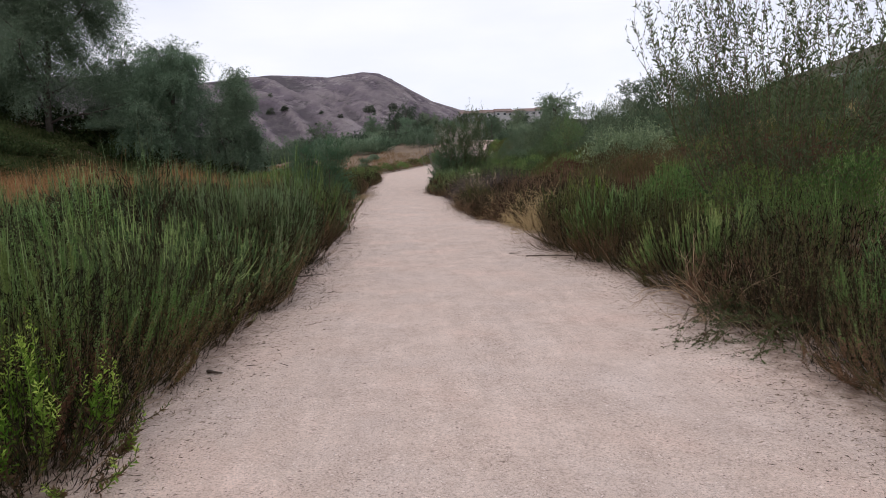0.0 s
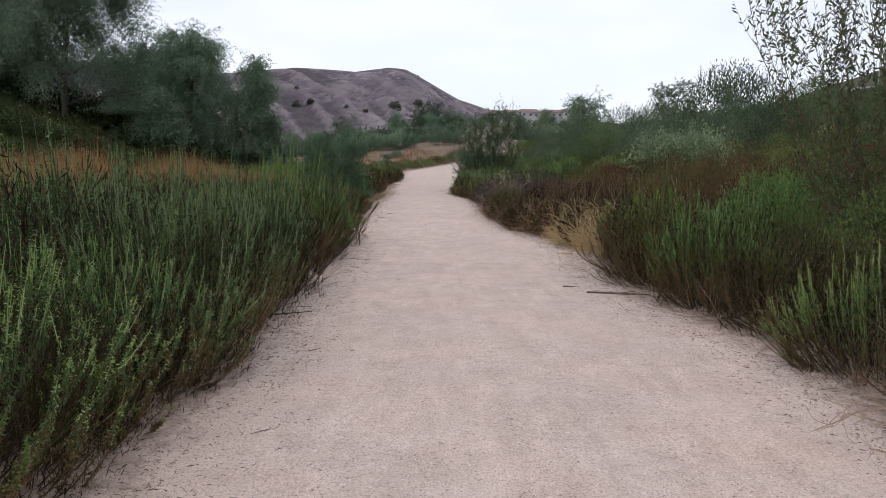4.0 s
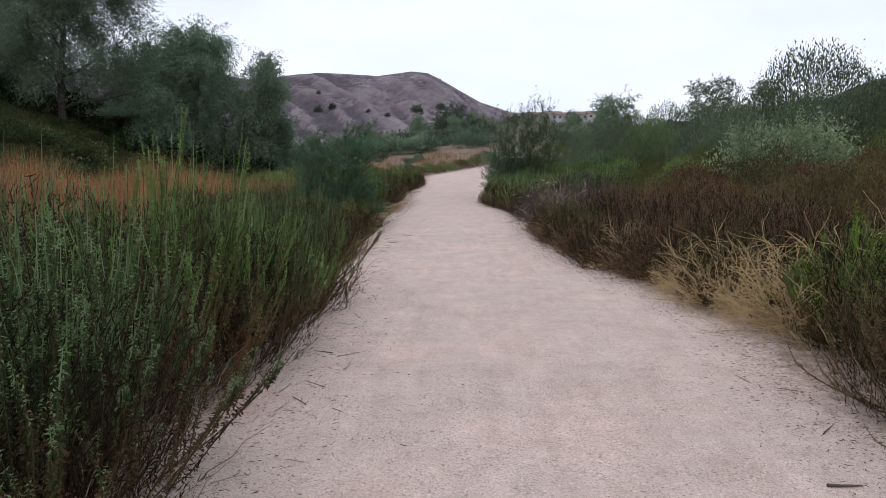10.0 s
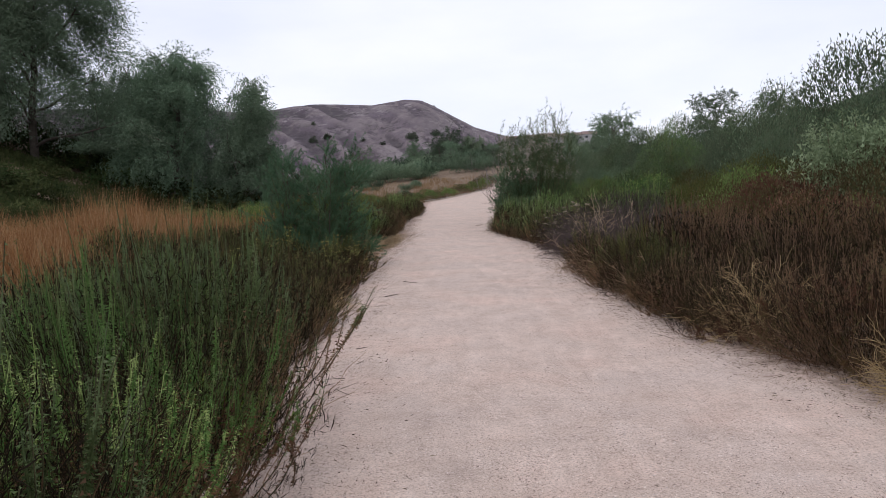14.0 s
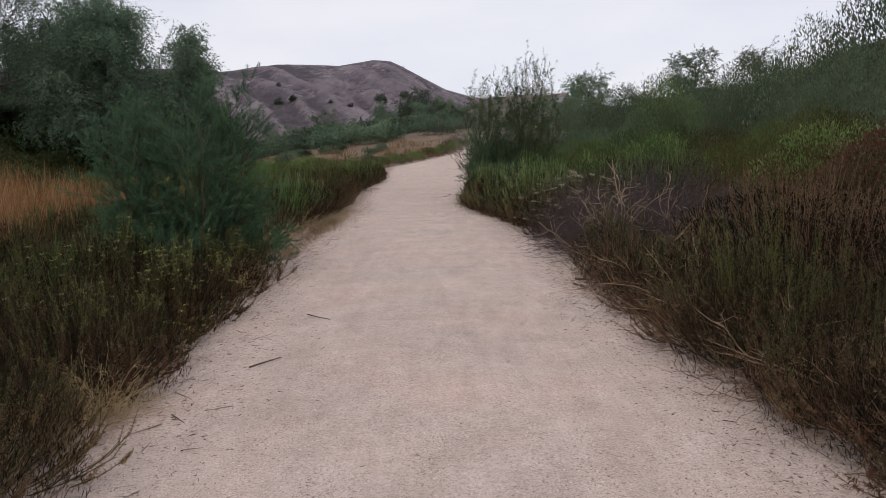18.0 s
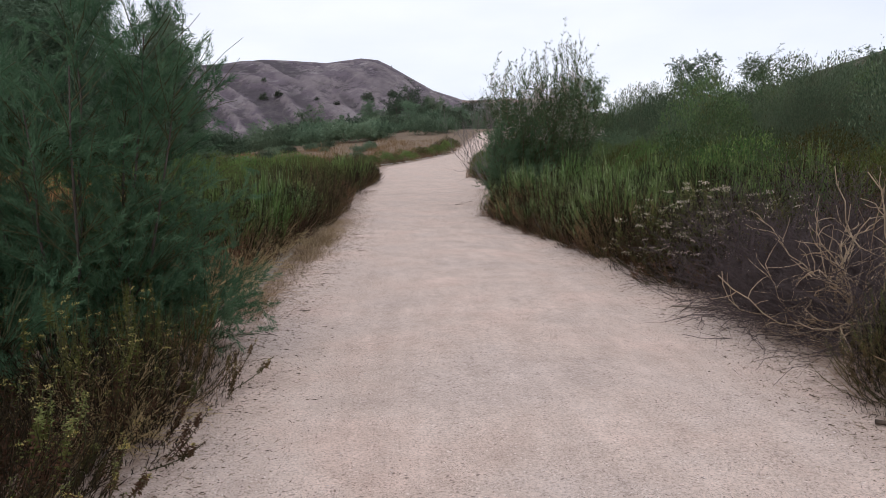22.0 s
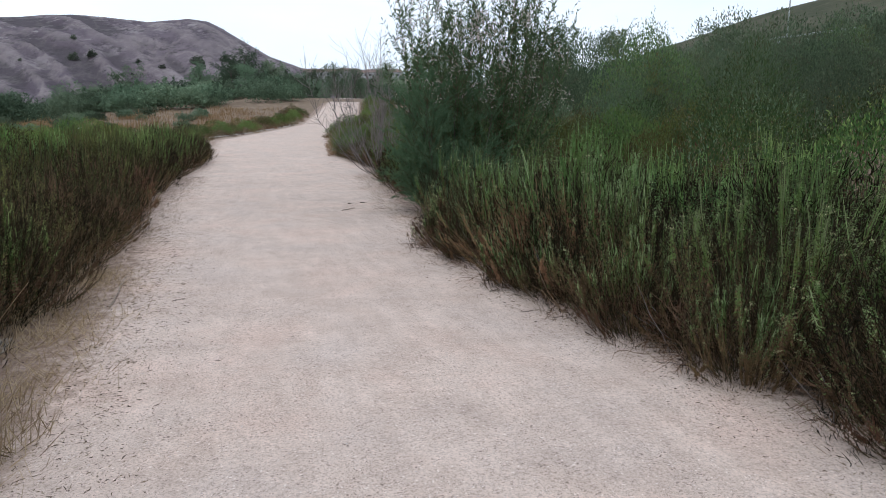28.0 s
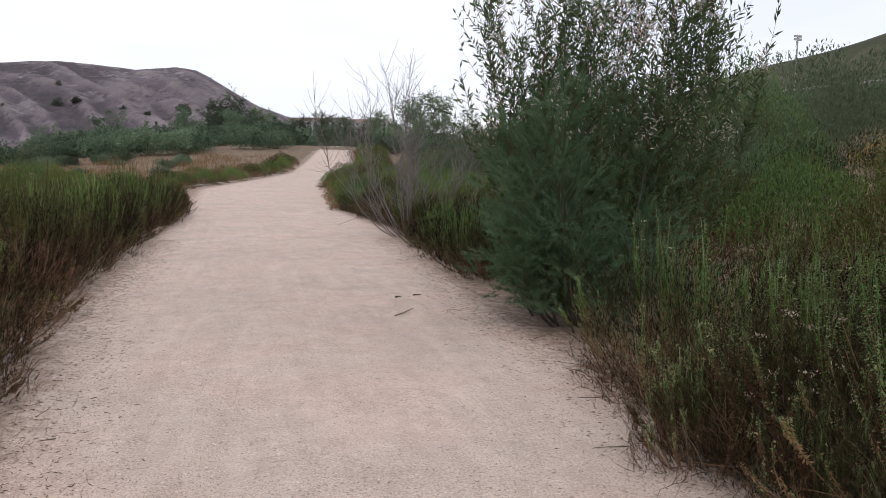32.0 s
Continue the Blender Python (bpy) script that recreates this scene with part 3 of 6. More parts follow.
def path_mesh():
    """A strip between the two verges; past the bend it swings off behind the bushes and climbs."""
    ly = np.concatenate([np.arange(-14, 60, 0.4), np.arange(60, 71, 1.0)])
    left = [(float(left_edge(y)), y) for y in ly]
    right = [(float(right_edge(y)), y) for y in ly]
    far_l, far_r = list(zip(FAR_LEFT, FAR_Y))[1:], list(zip(FAR_RIGHT, FAR_Y))[1:]
    left += far_l
    right += far_r
    a, b = np.array(left), np.array(right)
    rng = np.random.default_rng(3)
    u = np.array([-0.16, -0.09, -0.03, 0.04, 0.12, 0.25, 0.4, 0.5, 0.6, 0.75, 0.88, 0.96, 1.03, 1.09, 1.16])
    x = a[:, None, 0] * (1 - u) + b[:, None, 0] * u
    y = a[:, None, 1] * (1 - u) + b[:, None, 1] * u
    edge = np.clip((np.abs(u - 0.5) - 0.33) / 0.22, 0, 1)
    z = height(x, y) + 0.035 * (1 - S((np.abs(u - 0.5) - 0.50) / 0.14)) + 0.006 * np.sin(x * 1.3 + y * 0.7) * np.cos(y * 0.9) - 0.004
    z = z - 0.010 * (np.exp(-((u - 0.27) / 0.06) ** 2) + np.exp(-((u - 0.70) / 0.06) ** 2))
    n, k = x.shape
    i = np.arange(n * k).reshape(n, k)
    f = np.stack([i[:-1, :-1], i[:-1, 1:], i[1:, 1:], i[1:, :-1]], axis=-1).reshape(-1, 4)
    me = smooth(mesh_of("path", np.stack([x, y, z], -1), f, M_SAND))
    at = me.attributes.new("edge", "FLOAT", "POINT")
    at.data.foreach_set("value", np.broadcast_to(edge, x.shape).astype(np.float32).ravel())
    return me


tagged(new("path", path_mesh()), "pale pinkish decomposed granite footpath with gritty surface", "footpath", kind="structure")

HILL_AZ = [-80, -50, -38, -30, -22, -20, -17.8, -15.2, -12.1, -9.7, -7.2, -4.4, -3.0, -1.9, -0.3, 1.5, 3.6, 6, 9, 14, 25]
HILL_EL = [3.5, 5.5, 6.6, 7.3, 7.4, 7.38, 7.05, 7.35, 7.75, 7.65, 7.55, 7.95, 7.80, 7.30, 6.40, 5.45, 4.80, 4.25, 4.0, 3.6, 2.8]


def spur_at(a, r):
    """How far a place on the hill's face stands out: 0 in the bed of a gully, 1 on a spur."""
    rise = 0.5 * noise.ridged_multi_fractal(Vector((a * 0.40 + (r - 500) * 0.014, r / 130, 3.1)), 0.85, 2.15, 5, 1.0, 2.0)
    return min(max((rise - 0.36) / 0.46, 0.0), 1.0)


def hill_height(x, y):
    a, r = np.degrees(np.arctan2(x, y - 10)), np.hypot(x, y - 10)
    top = np.tan(np.radians(np.interp(a, HILL_AZ, HILL_EL))) * 640
    climb = S((r - 330) / 310) ** 0.85 if r < 640 else 1 - 0.75 * S((r - 640) / 360)
    return float(top * climb - (1 - spur_at(a, r)) * 4 * min(climb * 3, 1) * S((632 - r) / 70))


def hill_mesh():
    az = np.arange(-78, 24, 0.28)
    rr = np.concatenate([np.linspace(330, 660, 76), np.linspace(670, 1000, 12)])
    A, Rr = np.meshgrid(az, rr)
    el = np.interp(A, HILL_AZ, HILL_EL)
    top = np.tan(np.radians(el)) * 640
    climb = np.where(Rr < 640, S((Rr - 330) / 310) ** 0.85, 1 - 0.75 * S((Rr - 640) / 360))
    z = top * climb
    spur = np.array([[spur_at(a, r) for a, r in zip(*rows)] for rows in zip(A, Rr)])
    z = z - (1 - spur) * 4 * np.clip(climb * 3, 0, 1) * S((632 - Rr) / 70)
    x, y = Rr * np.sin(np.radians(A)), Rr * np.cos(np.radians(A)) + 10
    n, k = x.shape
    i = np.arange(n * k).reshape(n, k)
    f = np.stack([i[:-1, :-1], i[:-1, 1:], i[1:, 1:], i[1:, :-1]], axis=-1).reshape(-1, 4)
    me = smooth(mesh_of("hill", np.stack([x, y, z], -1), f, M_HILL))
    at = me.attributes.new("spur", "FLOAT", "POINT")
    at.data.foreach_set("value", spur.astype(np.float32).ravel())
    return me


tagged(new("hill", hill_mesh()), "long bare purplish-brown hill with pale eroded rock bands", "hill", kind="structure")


def ridge_mesh():
    """The scrubby slope that shuts off the view to one side of the walk."""
    az = np.arange(14, 120, 1.0)
    rr = np.linspace(95, 330, 40)
    A, Rr = np.meshgrid(az, rr)
    el = np.interp(A, [14, 24, 28, 32, 36, 40, 44, 48, 54, 70, 120], [2.0, 3.0, 4.6, 6.3, 7.1, 8.2, 9.2, 10.2, 11.5, 13, 13])
    top = np.tan(np.radians(el)) * 215
    climb = np.where(Rr < 215, S((Rr - 80) / 135), 1 - 0.4 * S((Rr - 215) / 115))
    x, y = Rr * np.sin(np.radians(A)), Rr * np.cos(np.radians(A)) + 24
    z = np.maximum(top * climb + 1.0, height(x, y) * 0.9) + 1.2 * np.sin(x / 9.0) * np.sin(y / 13.0)
    n, k = x.shape
    i = np.arange(n * k).reshape(n, k)
    f = np.stack([i[:-1, :-1], i[:-1, 1:], i[1:, 1:], i[1:, :-1]], axis=-1).reshape(-1, 4)
    return smooth(mesh_of("hill_slope", np.stack([x, y, z], -1), f, M_SCRUBHILL))


tagged(new("hill_slope", ridge_mesh()), "brown scrub-covered hillside rising beyond the thicket", "hill", kind="structure")


# ---------------------------------------------------------------- plants
def wand_strands(rng, n, radius, tall, k=6, flare=1.05, base=0.32, low=0.6, skirt=0.0, wide=1.0):
    """Rods that leave the crown outwards and sweep up to their tips, with a skirt of low ones."""
    a = rng.uniform(0, 2 * np.pi, n)
    q = np.sqrt(rng.uniform(0, 1, n))
    out = np.stack([np.cos(a), np.sin(a)], -1)
    b = out * (q * radius * base)[:, None]
    reach = out * (q * radius * flare * (1 - base * 0.5))[:, None] + rng.normal(size=(n, 2)) * radius * 0.08
    h = tall * (1 - (1 - low) * q ** 2.2 * rng.uniform(0.3, 1.0, n)) * rng.uniform(0.70, 1.10, n)
    if skirt:
        f = rng.uniform(0, 1, n) < skirt
        a2 = rng.uniform(0, 2 * np.pi, n)
        side = np.stack([np.cos(a2), np.sin(a2)], -1)
        b = np.where(f[:, None], side * (radius * rng.uniform(0.2, 0.6, n))[:, None], b)
        reach = np.where(f[:, None], side * (radius * wide * rng.uniform(0.20, 0.48, n))[:, None], reach)
        h = np.where(f, tall * rng.uniform(0.12, 0.42, n), h)
    s = np.linspace(0, 1, k)
    bend = 1 - (1 - s) ** 1.65
    xy = b[:, None, :] + reach[:, None, :] * bend[None, :, None]
    z = h[:, None] * (s ** 1.25)[None, :]
    wob = rng.normal(size=(n, k, 2)) * 0.010 * tall * s[None, :, None]
    return np.concatenate([xy + wob, z[..., None]], -1)


class Dome:
    """The outline of one mound: a lobed foot, and a top that swells into a few lesser mounds."""
    def __init__(self, rng, radius, tall, low, shoulder=2.3, lobes=6, swell=0.22):
        self.radius, self.tall, self.low, self.shoulder, self.swell = radius, tall, low, shoulder, swell
        self.turn = rng.uniform(0, 2 * np.pi, 3)
        a, q = rng.uniform(0, 2 * np.pi, lobes), np.sqrt(rng.uniform(0.02, 0.75, lobes))
        self.lobe = np.stack([np.cos(a) * q, np.sin(a) * q], -1)
        self.gain = rng.uniform(0.5, 1.0, lobes)

    def foot(self, a):
        t = self.turn
        return self.radius * (1 + 0.10 * np.sin(2 * a + t[0]) + 0.08 * np.sin(3 * a + t[1]) + 0.05 * np.sin(5 * a + t[2]))

    def top(self, a, q):
        x, y = np.cos(a) * q, np.sin(a) * q
        d = (x[:, None] - self.lobe[None, :, 0]) ** 2 + (y[:, None] - self.lobe[None, :, 1]) ** 2
        bulge = (self.gain[None] * np.exp(-d / 0.10)).max(axis=1)
        return self.tall * (1 - self.swell + self.swell * bulge) * (1 - (1 - self.low) * np.clip(q, 0, 1) ** self.shoulder)


def dome_wands(rng, dome, n, k, base=0.34, skirt=0.12, ragged=0.28, tufts=22, arch=1.9):
    """Wands that fan out from the root in tufts and turn up, their tips on the outline of the mound. Also gives each wand's tuft."""
    g = rng.integers(0, tufts, n)
    ta, tq = np.arange(tufts) * 2.4 + rng.uniform(-0.5, 0.5, tufts), np.sqrt((np.arange(tufts) + 0.6) / tufts)
    a = ta[g] + rng.normal(size=n) * 0.16 / np.maximum(tq[g], 0.3)
    q = np.clip(tq[g] + rng.normal(size=n) * 0.09, 0.02, 1.05)
    h = dome.top(a, q) * rng.uniform(0.84, 1.10, tufts)[g] * rng.uniform(1.04 - ragged, 1.06, n)
    reach = dome.foot(a) * q
    foot = reach * base * rng.uniform(0.6, 1.4, n)
    f = rng.uniform(0, 1, n) < skirt
    reach = np.where(f, dome.foot(a) * rng.uniform(0.72, 0.98, n), reach)
    foot = np.where(f, dome.foot(a) * rng.uniform(0.35, 0.70, n), foot)
    h = np.where(f, dome.tall * rng.uniform(0.16, 0.40, n), h)
    s = np.linspace(0, 1, k)
    bend = 1 - (1 - s) ** arch
    r = foot[:, None] + (reach - foot)[:, None] * bend[None]
    a = a[:, None] + rng.normal(size=(n, 1)) * 0.06 * s[None]
    sway = (rng.normal(size=(tufts, 1, 2))[g] * 0.05 + rng.normal(size=(n, 1, 2)) * 0.03) * dome.tall * (s ** 2)[None, :, None] + rng.normal(size=(n, k, 2)) * 0.006 * dome.tall
    return np.concatenate([np.stack([np.cos(a) * r, np.sin(a) * r], -1) + sway, (h[:, None] * (s ** 1.2)[None])[..., None]], -1), g


JOINED = ("brushwood", "dead_thatch", "shoot_wood", "foliage", "leafy_tip_growth", "dead_foliage", "dead_wood", "blossom", "branchwork", "crown", "twiggery")


SUB_PARTS = {"leafy_tip_growth": "foliage", "blossom": "foliage", "dead_wood": "brushwood", "limb": "trunk"}
GROUPS = {"far_bush": "bushes along the far field edge", "scrub_bush": "scrub bushes beside the path", "bank_bush": "bushes on the green bank", "thicket_bush": "thicket bushes behind the scrub",
          "sagebrush": "sagebrush beside the path", "grey_sagebrush": "sagebrush beside the path", "tree": "trees behind the scrub", "mulefat": "mulefat bushes behind the scrub",
          "buckwheat_shrub": "buckwheat beside the path", "flowering_buckwheat": "buckwheat beside the path", "green_bush": "young green bushes at the verge", "dead_shrub": "dead shrubs at the verge",
          "tumbleweed": "dead tumbleweeds at the verge", "dead_weed": "dead weeds on the scrub", "willow": "willows beside the path", "tamarisk": "tamarisks beside the path", "sprawling_sprig": "sprigs over the gravel edge"}


def make_thing(name, label, category, parts, group=""):
    """parts: (part name, mesh, label)"""
    root = new(name)
    root.empty_display_size = 0.2
    tagged(root, label, category, group or GROUPS.get(name, ""))
    made = {}
    for pn, me, pl in sorted(parts, key=lambda p: p[0] in SUB_PARTS):
        ob = part(pn, me, made.get(SUB_PARTS.get(pn), root), pl)
        made.setdefault(pn, ob)
        if pn in JOINED:
            ob["kind"] = "stuff"
    return root


# wands, side shoots a wand, leaves a wand, leaf growth, points a wand
LOD = {0: (170, 1.25, 54, 1.0, 5), 1: (130, 1.25, 24, 1.15, 4), 2: (105, 1.2, 17, 1.55, 4)}
SPREAD = {}


def wand_shrub(seed, label, leaf, tip, radius=0.95, tall=1.5, size=0.0215, low_leaf=None, stem=None, flowers=0, lod=0, name="sagebrush", low=0.36, dense=1.0, lance=0.30, splay=0.24, lift=0.22, dry_to=0.27, skirt=0.10, spread=0.58, bloom=None, core=1.0, fill=1.7, thatch=None, shoulder=2.7, swell=0.20, arch=1.9, base=0.34, needles=1.0):
    """A mound of slim wands, each a brush of small leaves, the older wood below in dead brown leaf."""
    rng = np.random.default_rng(seed)
    n, more, per, grow, k = LOD[lod]
    per = int(per * needles)
    n = int(n * dense * radius * (0.5 + 0.5 * radius))
    stem = stem or M_STEM_OLIVE
    dome = Dome(rng, radius, tall, low, shoulder, swell=swell)
    main, tuft = dome_wands(rng, dome, n, k, base, skirt, ragged=(0.32, 0.24, 0.16)[lod], arch=arch)
    m = int(n * more)
    idx = rng.integers(0, n, m)
    o, t = along(main, idx, rng.uniform(0.30, 0.80, m))
    d = unit(t + unit(rng.normal(size=(m, 3)) * np.array([1, 1, 0.2])) * splay)
    sh = np.zeros((m, k, 3))
    sh[:, 0] = o
    ln = np.maximum(main[idx, -1, 2] - o[:, 2], 0.12)[:, None] * rng.uniform(0.55, 1.0, m)[:, None] / (k - 1)
    for i in range(1, k):
        d = unit(d + np.array([0, 0, lift]) + rng.normal(size=(m, 3)) * 0.05)
        sh[:, i] = sh[:, i - 1] + d * ln
    if lod < 2:
        parts = [("brushwood", mesh_of("brushwood", *tubes(main, 0.0045, 0.0014), stem), "")]
    else:
        ax = main[:, -1] - main[:, 0]
        parts = [("brushwood", mesh_of("brushwood", *blades(main[:, 0], unit(ax), np.linalg.norm(ax, axis=1), 0.008, rng), stem), "")]
    pts = np.concatenate([main, sh])
    tuft = np.concatenate([tuft, tuft[idx]])
    tone = np.clip(0.5 + 0.20 * rng.normal(size=64)[tuft] + (0.18, 0.16, 0.12)[lod] * rng.normal(size=n + m), 0, 1)
    every = np.arange(n + m)
    idx = np.repeat(every, per)
    u = (np.tile(np.arange(per), n + m) + rng.uniform(0, 1, len(idx))) / per
    s = np.where(idx >= n, 0.04 + 0.96 * u, 0.14 + 0.86 * u ** 0.85)
    p, t = along(pts, idx, s)
    d = leaf_dirs(t, spread, rng)
    ln = size * grow * rng.uniform(0.65, 1.25, len(idx)) * (1.25 - 0.55 * s)
    frac = p[:, 2] / tall + 0.16 * (s - 0.5) + 0.10 * rng.normal(size=len(idx)) + 0.20 * (tone[idx] - 0.5)
    dry = frac < dry_to
    top = ~dry & (s > (0.78, 0.70, 0.60)[lod]) & (frac > 0.35)
    mid = ~dry & ~top
    # the wand itself, a thin green core under its needles
    span = (4, 3, 2)[lod]
    girth = core * (0.0026, 0.0036, 0.0055)[lod] * rng.uniform(0.75, 1.25, n + m)
    brown = along(pts, every, np.full(n + m, 0.5))[0][:, 2] / tall + 0.2 * (tone - 0.5) < dry_to
    lo = np.stack([along(pts, every, np.full(n + m, v))[0] for v in np.linspace(0.25, 0.80, span)], 1)
    hi = np.stack([along(pts, every, np.full(n + m, v))[0] for v in (0.80, 1.0)], 1)
    for pn, sel, mat, lb, line, which, r0, r1 in (("foliage", mid, leaf, "", lo, ~brown, 0.9, 0.8), ("leafy_tip_growth", top, tip, "paler new growth at the tips", hi, ~brown, 0.75, 0.3),
                                                  ("dead_foliage", dry, low_leaf or leaf, "dead brown lower leaves", lo, brown, 0.8, 0.5)):
        chunks, tones = [], []
        if which.sum() and lod < 2:
            v, f = tubes(line[which], girth[which] * r0, girth[which] * r1)
            chunks.append((v, np.concatenate([f[:, [0, 1, 2]], f[:, [0, 2, 3]]])))
            tones.append(np.repeat(tone[which], line.shape[1] * 3))
        if sel.sum() > 6:
            chunks.append(blades(p[sel], d[sel], ln[sel] * 1.25, ln[sel] * lance * (1.3 if pn == "dead_foliage" else 1.0), rng))
            tones.append(np.repeat(tone[idx[sel]], 3))
        if chunks:
            parts.append((pn, sprayed(mesh_of(pn, *join(chunks), mat), np.concatenate(tones)), lb))
    # old wood and dead leaf packed inside the mound, blackened to deepen its shade
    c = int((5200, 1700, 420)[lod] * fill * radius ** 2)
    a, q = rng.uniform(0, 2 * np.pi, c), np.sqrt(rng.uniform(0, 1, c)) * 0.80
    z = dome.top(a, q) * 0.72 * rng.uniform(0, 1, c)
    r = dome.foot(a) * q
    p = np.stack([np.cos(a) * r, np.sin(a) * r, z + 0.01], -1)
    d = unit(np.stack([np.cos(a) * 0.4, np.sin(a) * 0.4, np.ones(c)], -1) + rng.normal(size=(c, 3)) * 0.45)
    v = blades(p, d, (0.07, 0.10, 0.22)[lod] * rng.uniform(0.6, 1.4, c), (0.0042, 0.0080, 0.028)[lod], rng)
    parts.append(("dead_thatch", sprayed(mesh_of("dead_thatch", *v, thatch or F_SHADE_THATCH), np.repeat(rng.uniform(0, 1, c), 3)), "dead growth under the wands, blackened to deepen the shade inside"))
    if lod < 1:
        q = max(n // 5, 8)
        a = rng.uniform(0, 2 * np.pi, q)
        x = np.linspace(0, 1, 5)
        r = dome.foot(a)[:, None] * (rng.uniform(0.3, 0.75, (q, 1)) + rng.uniform(0.1, 0.42, (q, 1)) * x[None])
        tw = np.stack([np.cos(a)[:, None] * r, np.sin(a)[:, None] * r, tall * rng.uniform(0.03, 0.34, (q, 1)) * x[None] ** 0.8 + 0.01], -1)
        tw[..., :2] += np.cumsum(rng.normal(size=(q, 5, 2)) * 0.022, axis=1)
        parts.append(("dead_wood", mesh_of("dead_wood", *tubes(tw, 0.0036, 0.0013), M_STEM_GREY if seed % 2 else M_STEM_TAN), "bare dead twigs"))
    if flowers:
        parts.append(("blossom", flower_heads(rng, pts, flowers, 0.020 if bloom is None else 0.011, bloom), "cream flower heads" if bloom is None else "tiny pale flower heads"))
    root = make_thing(name, label, "shrub", parts)
    SPREAD[root.name] = radius
    return root


def leafy_mound(seed, label, leaf, tip, low_leaf, radius=1.25, tall=1.45, count=6000, size=0.045, name="sagebrush", dry_to=0.22, sprigs=46, low=0.10, shoulder=2.2, swell=0.30, lobes=9):
    """A rounded bush clothed to the ground: small leaves over its swelling outline, with thin sprigs that break it."""
    rng = np.random.default_rng(seed)
    dome = Dome(rng, radius, tall, low, shoulder, lobes, swell)
    a, q = rng.uniform(0, 2 * np.pi, count), np.sqrt(rng.uniform(0, 1, count))
    deep = rng.uniform(0, 1, count) ** 2.2 * 0.5
    z = dome.top(a, q) * np.where(q > 0.82, rng.uniform(0.05, 1.0, count), 1 - deep)
    x = dome.foot(a) * q * (1 - 0.4 * deep)
    p = np.stack([np.cos(a) * x, np.sin(a) * x, z], -1) + rng.normal(size=(count, 3)) * 0.028 * radius
    p[:, 2] = np.maximum(p[:, 2], 0.01)
    d = unit(np.stack([np.cos(a) * q * 0.6, np.sin(a) * q * 0.6, np.full(count, 1.2)], -1) + rng.normal(size=(count, 3)) * 0.42)
    near = np.argmin(((np.cos(a) * q)[:, None] - dome.lobe[None, :, 0]) ** 2 + ((np.sin(a) * q)[:, None] - dome.lobe[None, :, 1]) ** 2, axis=1)
    tone = np.clip(0.5 + 0.24 * rng.normal(size=lobes)[near] + 0.16 * rng.normal(size=count), 0, 1)
    ln = size * rng.uniform(0.7, 1.7, count)
    frac = p[:, 2] / tall + 0.10 * rng.normal(size=count)
    dry = frac < dry_to
    top = ~dry & (deep < 0.10) & (rng.uniform(0, 1, count) < 0.16)
    st = np.zeros((sprigs, 4, 3))
    b, w = rng.uniform(0, 2 * np.pi, sprigs), np.sqrt(rng.uniform(0, 0.8, sprigs))
    st[:, 0] = np.stack([np.cos(b) * dome.foot(b) * w, np.sin(b) * dome.foot(b) * w, dome.top(b, w) * 0.86], -1)
    e = unit(np.stack([np.cos(b) * w * 0.4, np.sin(b) * w * 0.4, np.ones(sprigs)], -1) + rng.normal(size=(sprigs, 3)) * 0.12)
    for i in range(1, 4):
        st[:, i] = st[:, i - 1] + e * (tall * rng.uniform(0.05, 0.10, sprigs))[:, None]
    si = np.repeat(np.arange(sprigs), 14)
    sp, sd = along(st, si, rng.uniform(0, 1, len(si)))
    rods = dome_wands(rng, dome, 30, 4)[0]
    ax = rods[:, -1] - rods[:, 0]
    parts = [("brushwood", mesh_of("brushwood", *blades(rods[:, 0], unit(ax), np.linalg.norm(ax, axis=1) * 0.8, 0.010, rng), M_STEM_OLIVE), "")]
    for pn, sel, m, lb in (("foliage", ~dry & ~top, leaf, ""), ("leafy_tip_growth", top, tip, "paler new growth at the tips"), ("dead_foliage", dry, low_leaf, "dead brown lower leaves")):
        chunks, tones = [blades(p[sel], d[sel], ln[sel], ln[sel] * 0.25, rng)], [np.repeat(tone[sel], 3)]
        if pn == "leafy_tip_growth":
            chunks.append(blades(sp, leaf_dirs(sd, 0.5, rng), size * 0.8, size * 0.22, rng))
            tones.append(np.full(len(sp) * 3, 0.5))
        parts.append((pn, sprayed(mesh_of(pn, *join(chunks), m), np.concatenate(tones)), lb))
    root = make_thing(name, label, "shrub", parts)
    SPREAD[root.name] = radius
    return root


def flower_heads(rng, pts, count, size=0.020, mat=None):
    idx = rng.integers(0, len(pts), count)
    c, _ = along(pts, idx, rng.uniform(0.86, 1.0, count))
    c = np.repeat(c, 13, axis=0) + rng.normal(size=(count * 13, 3)) * size * np.array([1.0, 1.0, 0.22])
    d = unit(rng.normal(size=c.shape) + np.array([0, 0, 0.5]))
    return mesh_of("flower_heads", *blades(c, d, size * 0.9, size * 0.42, rng), mat or F_WHITEFLOWER)


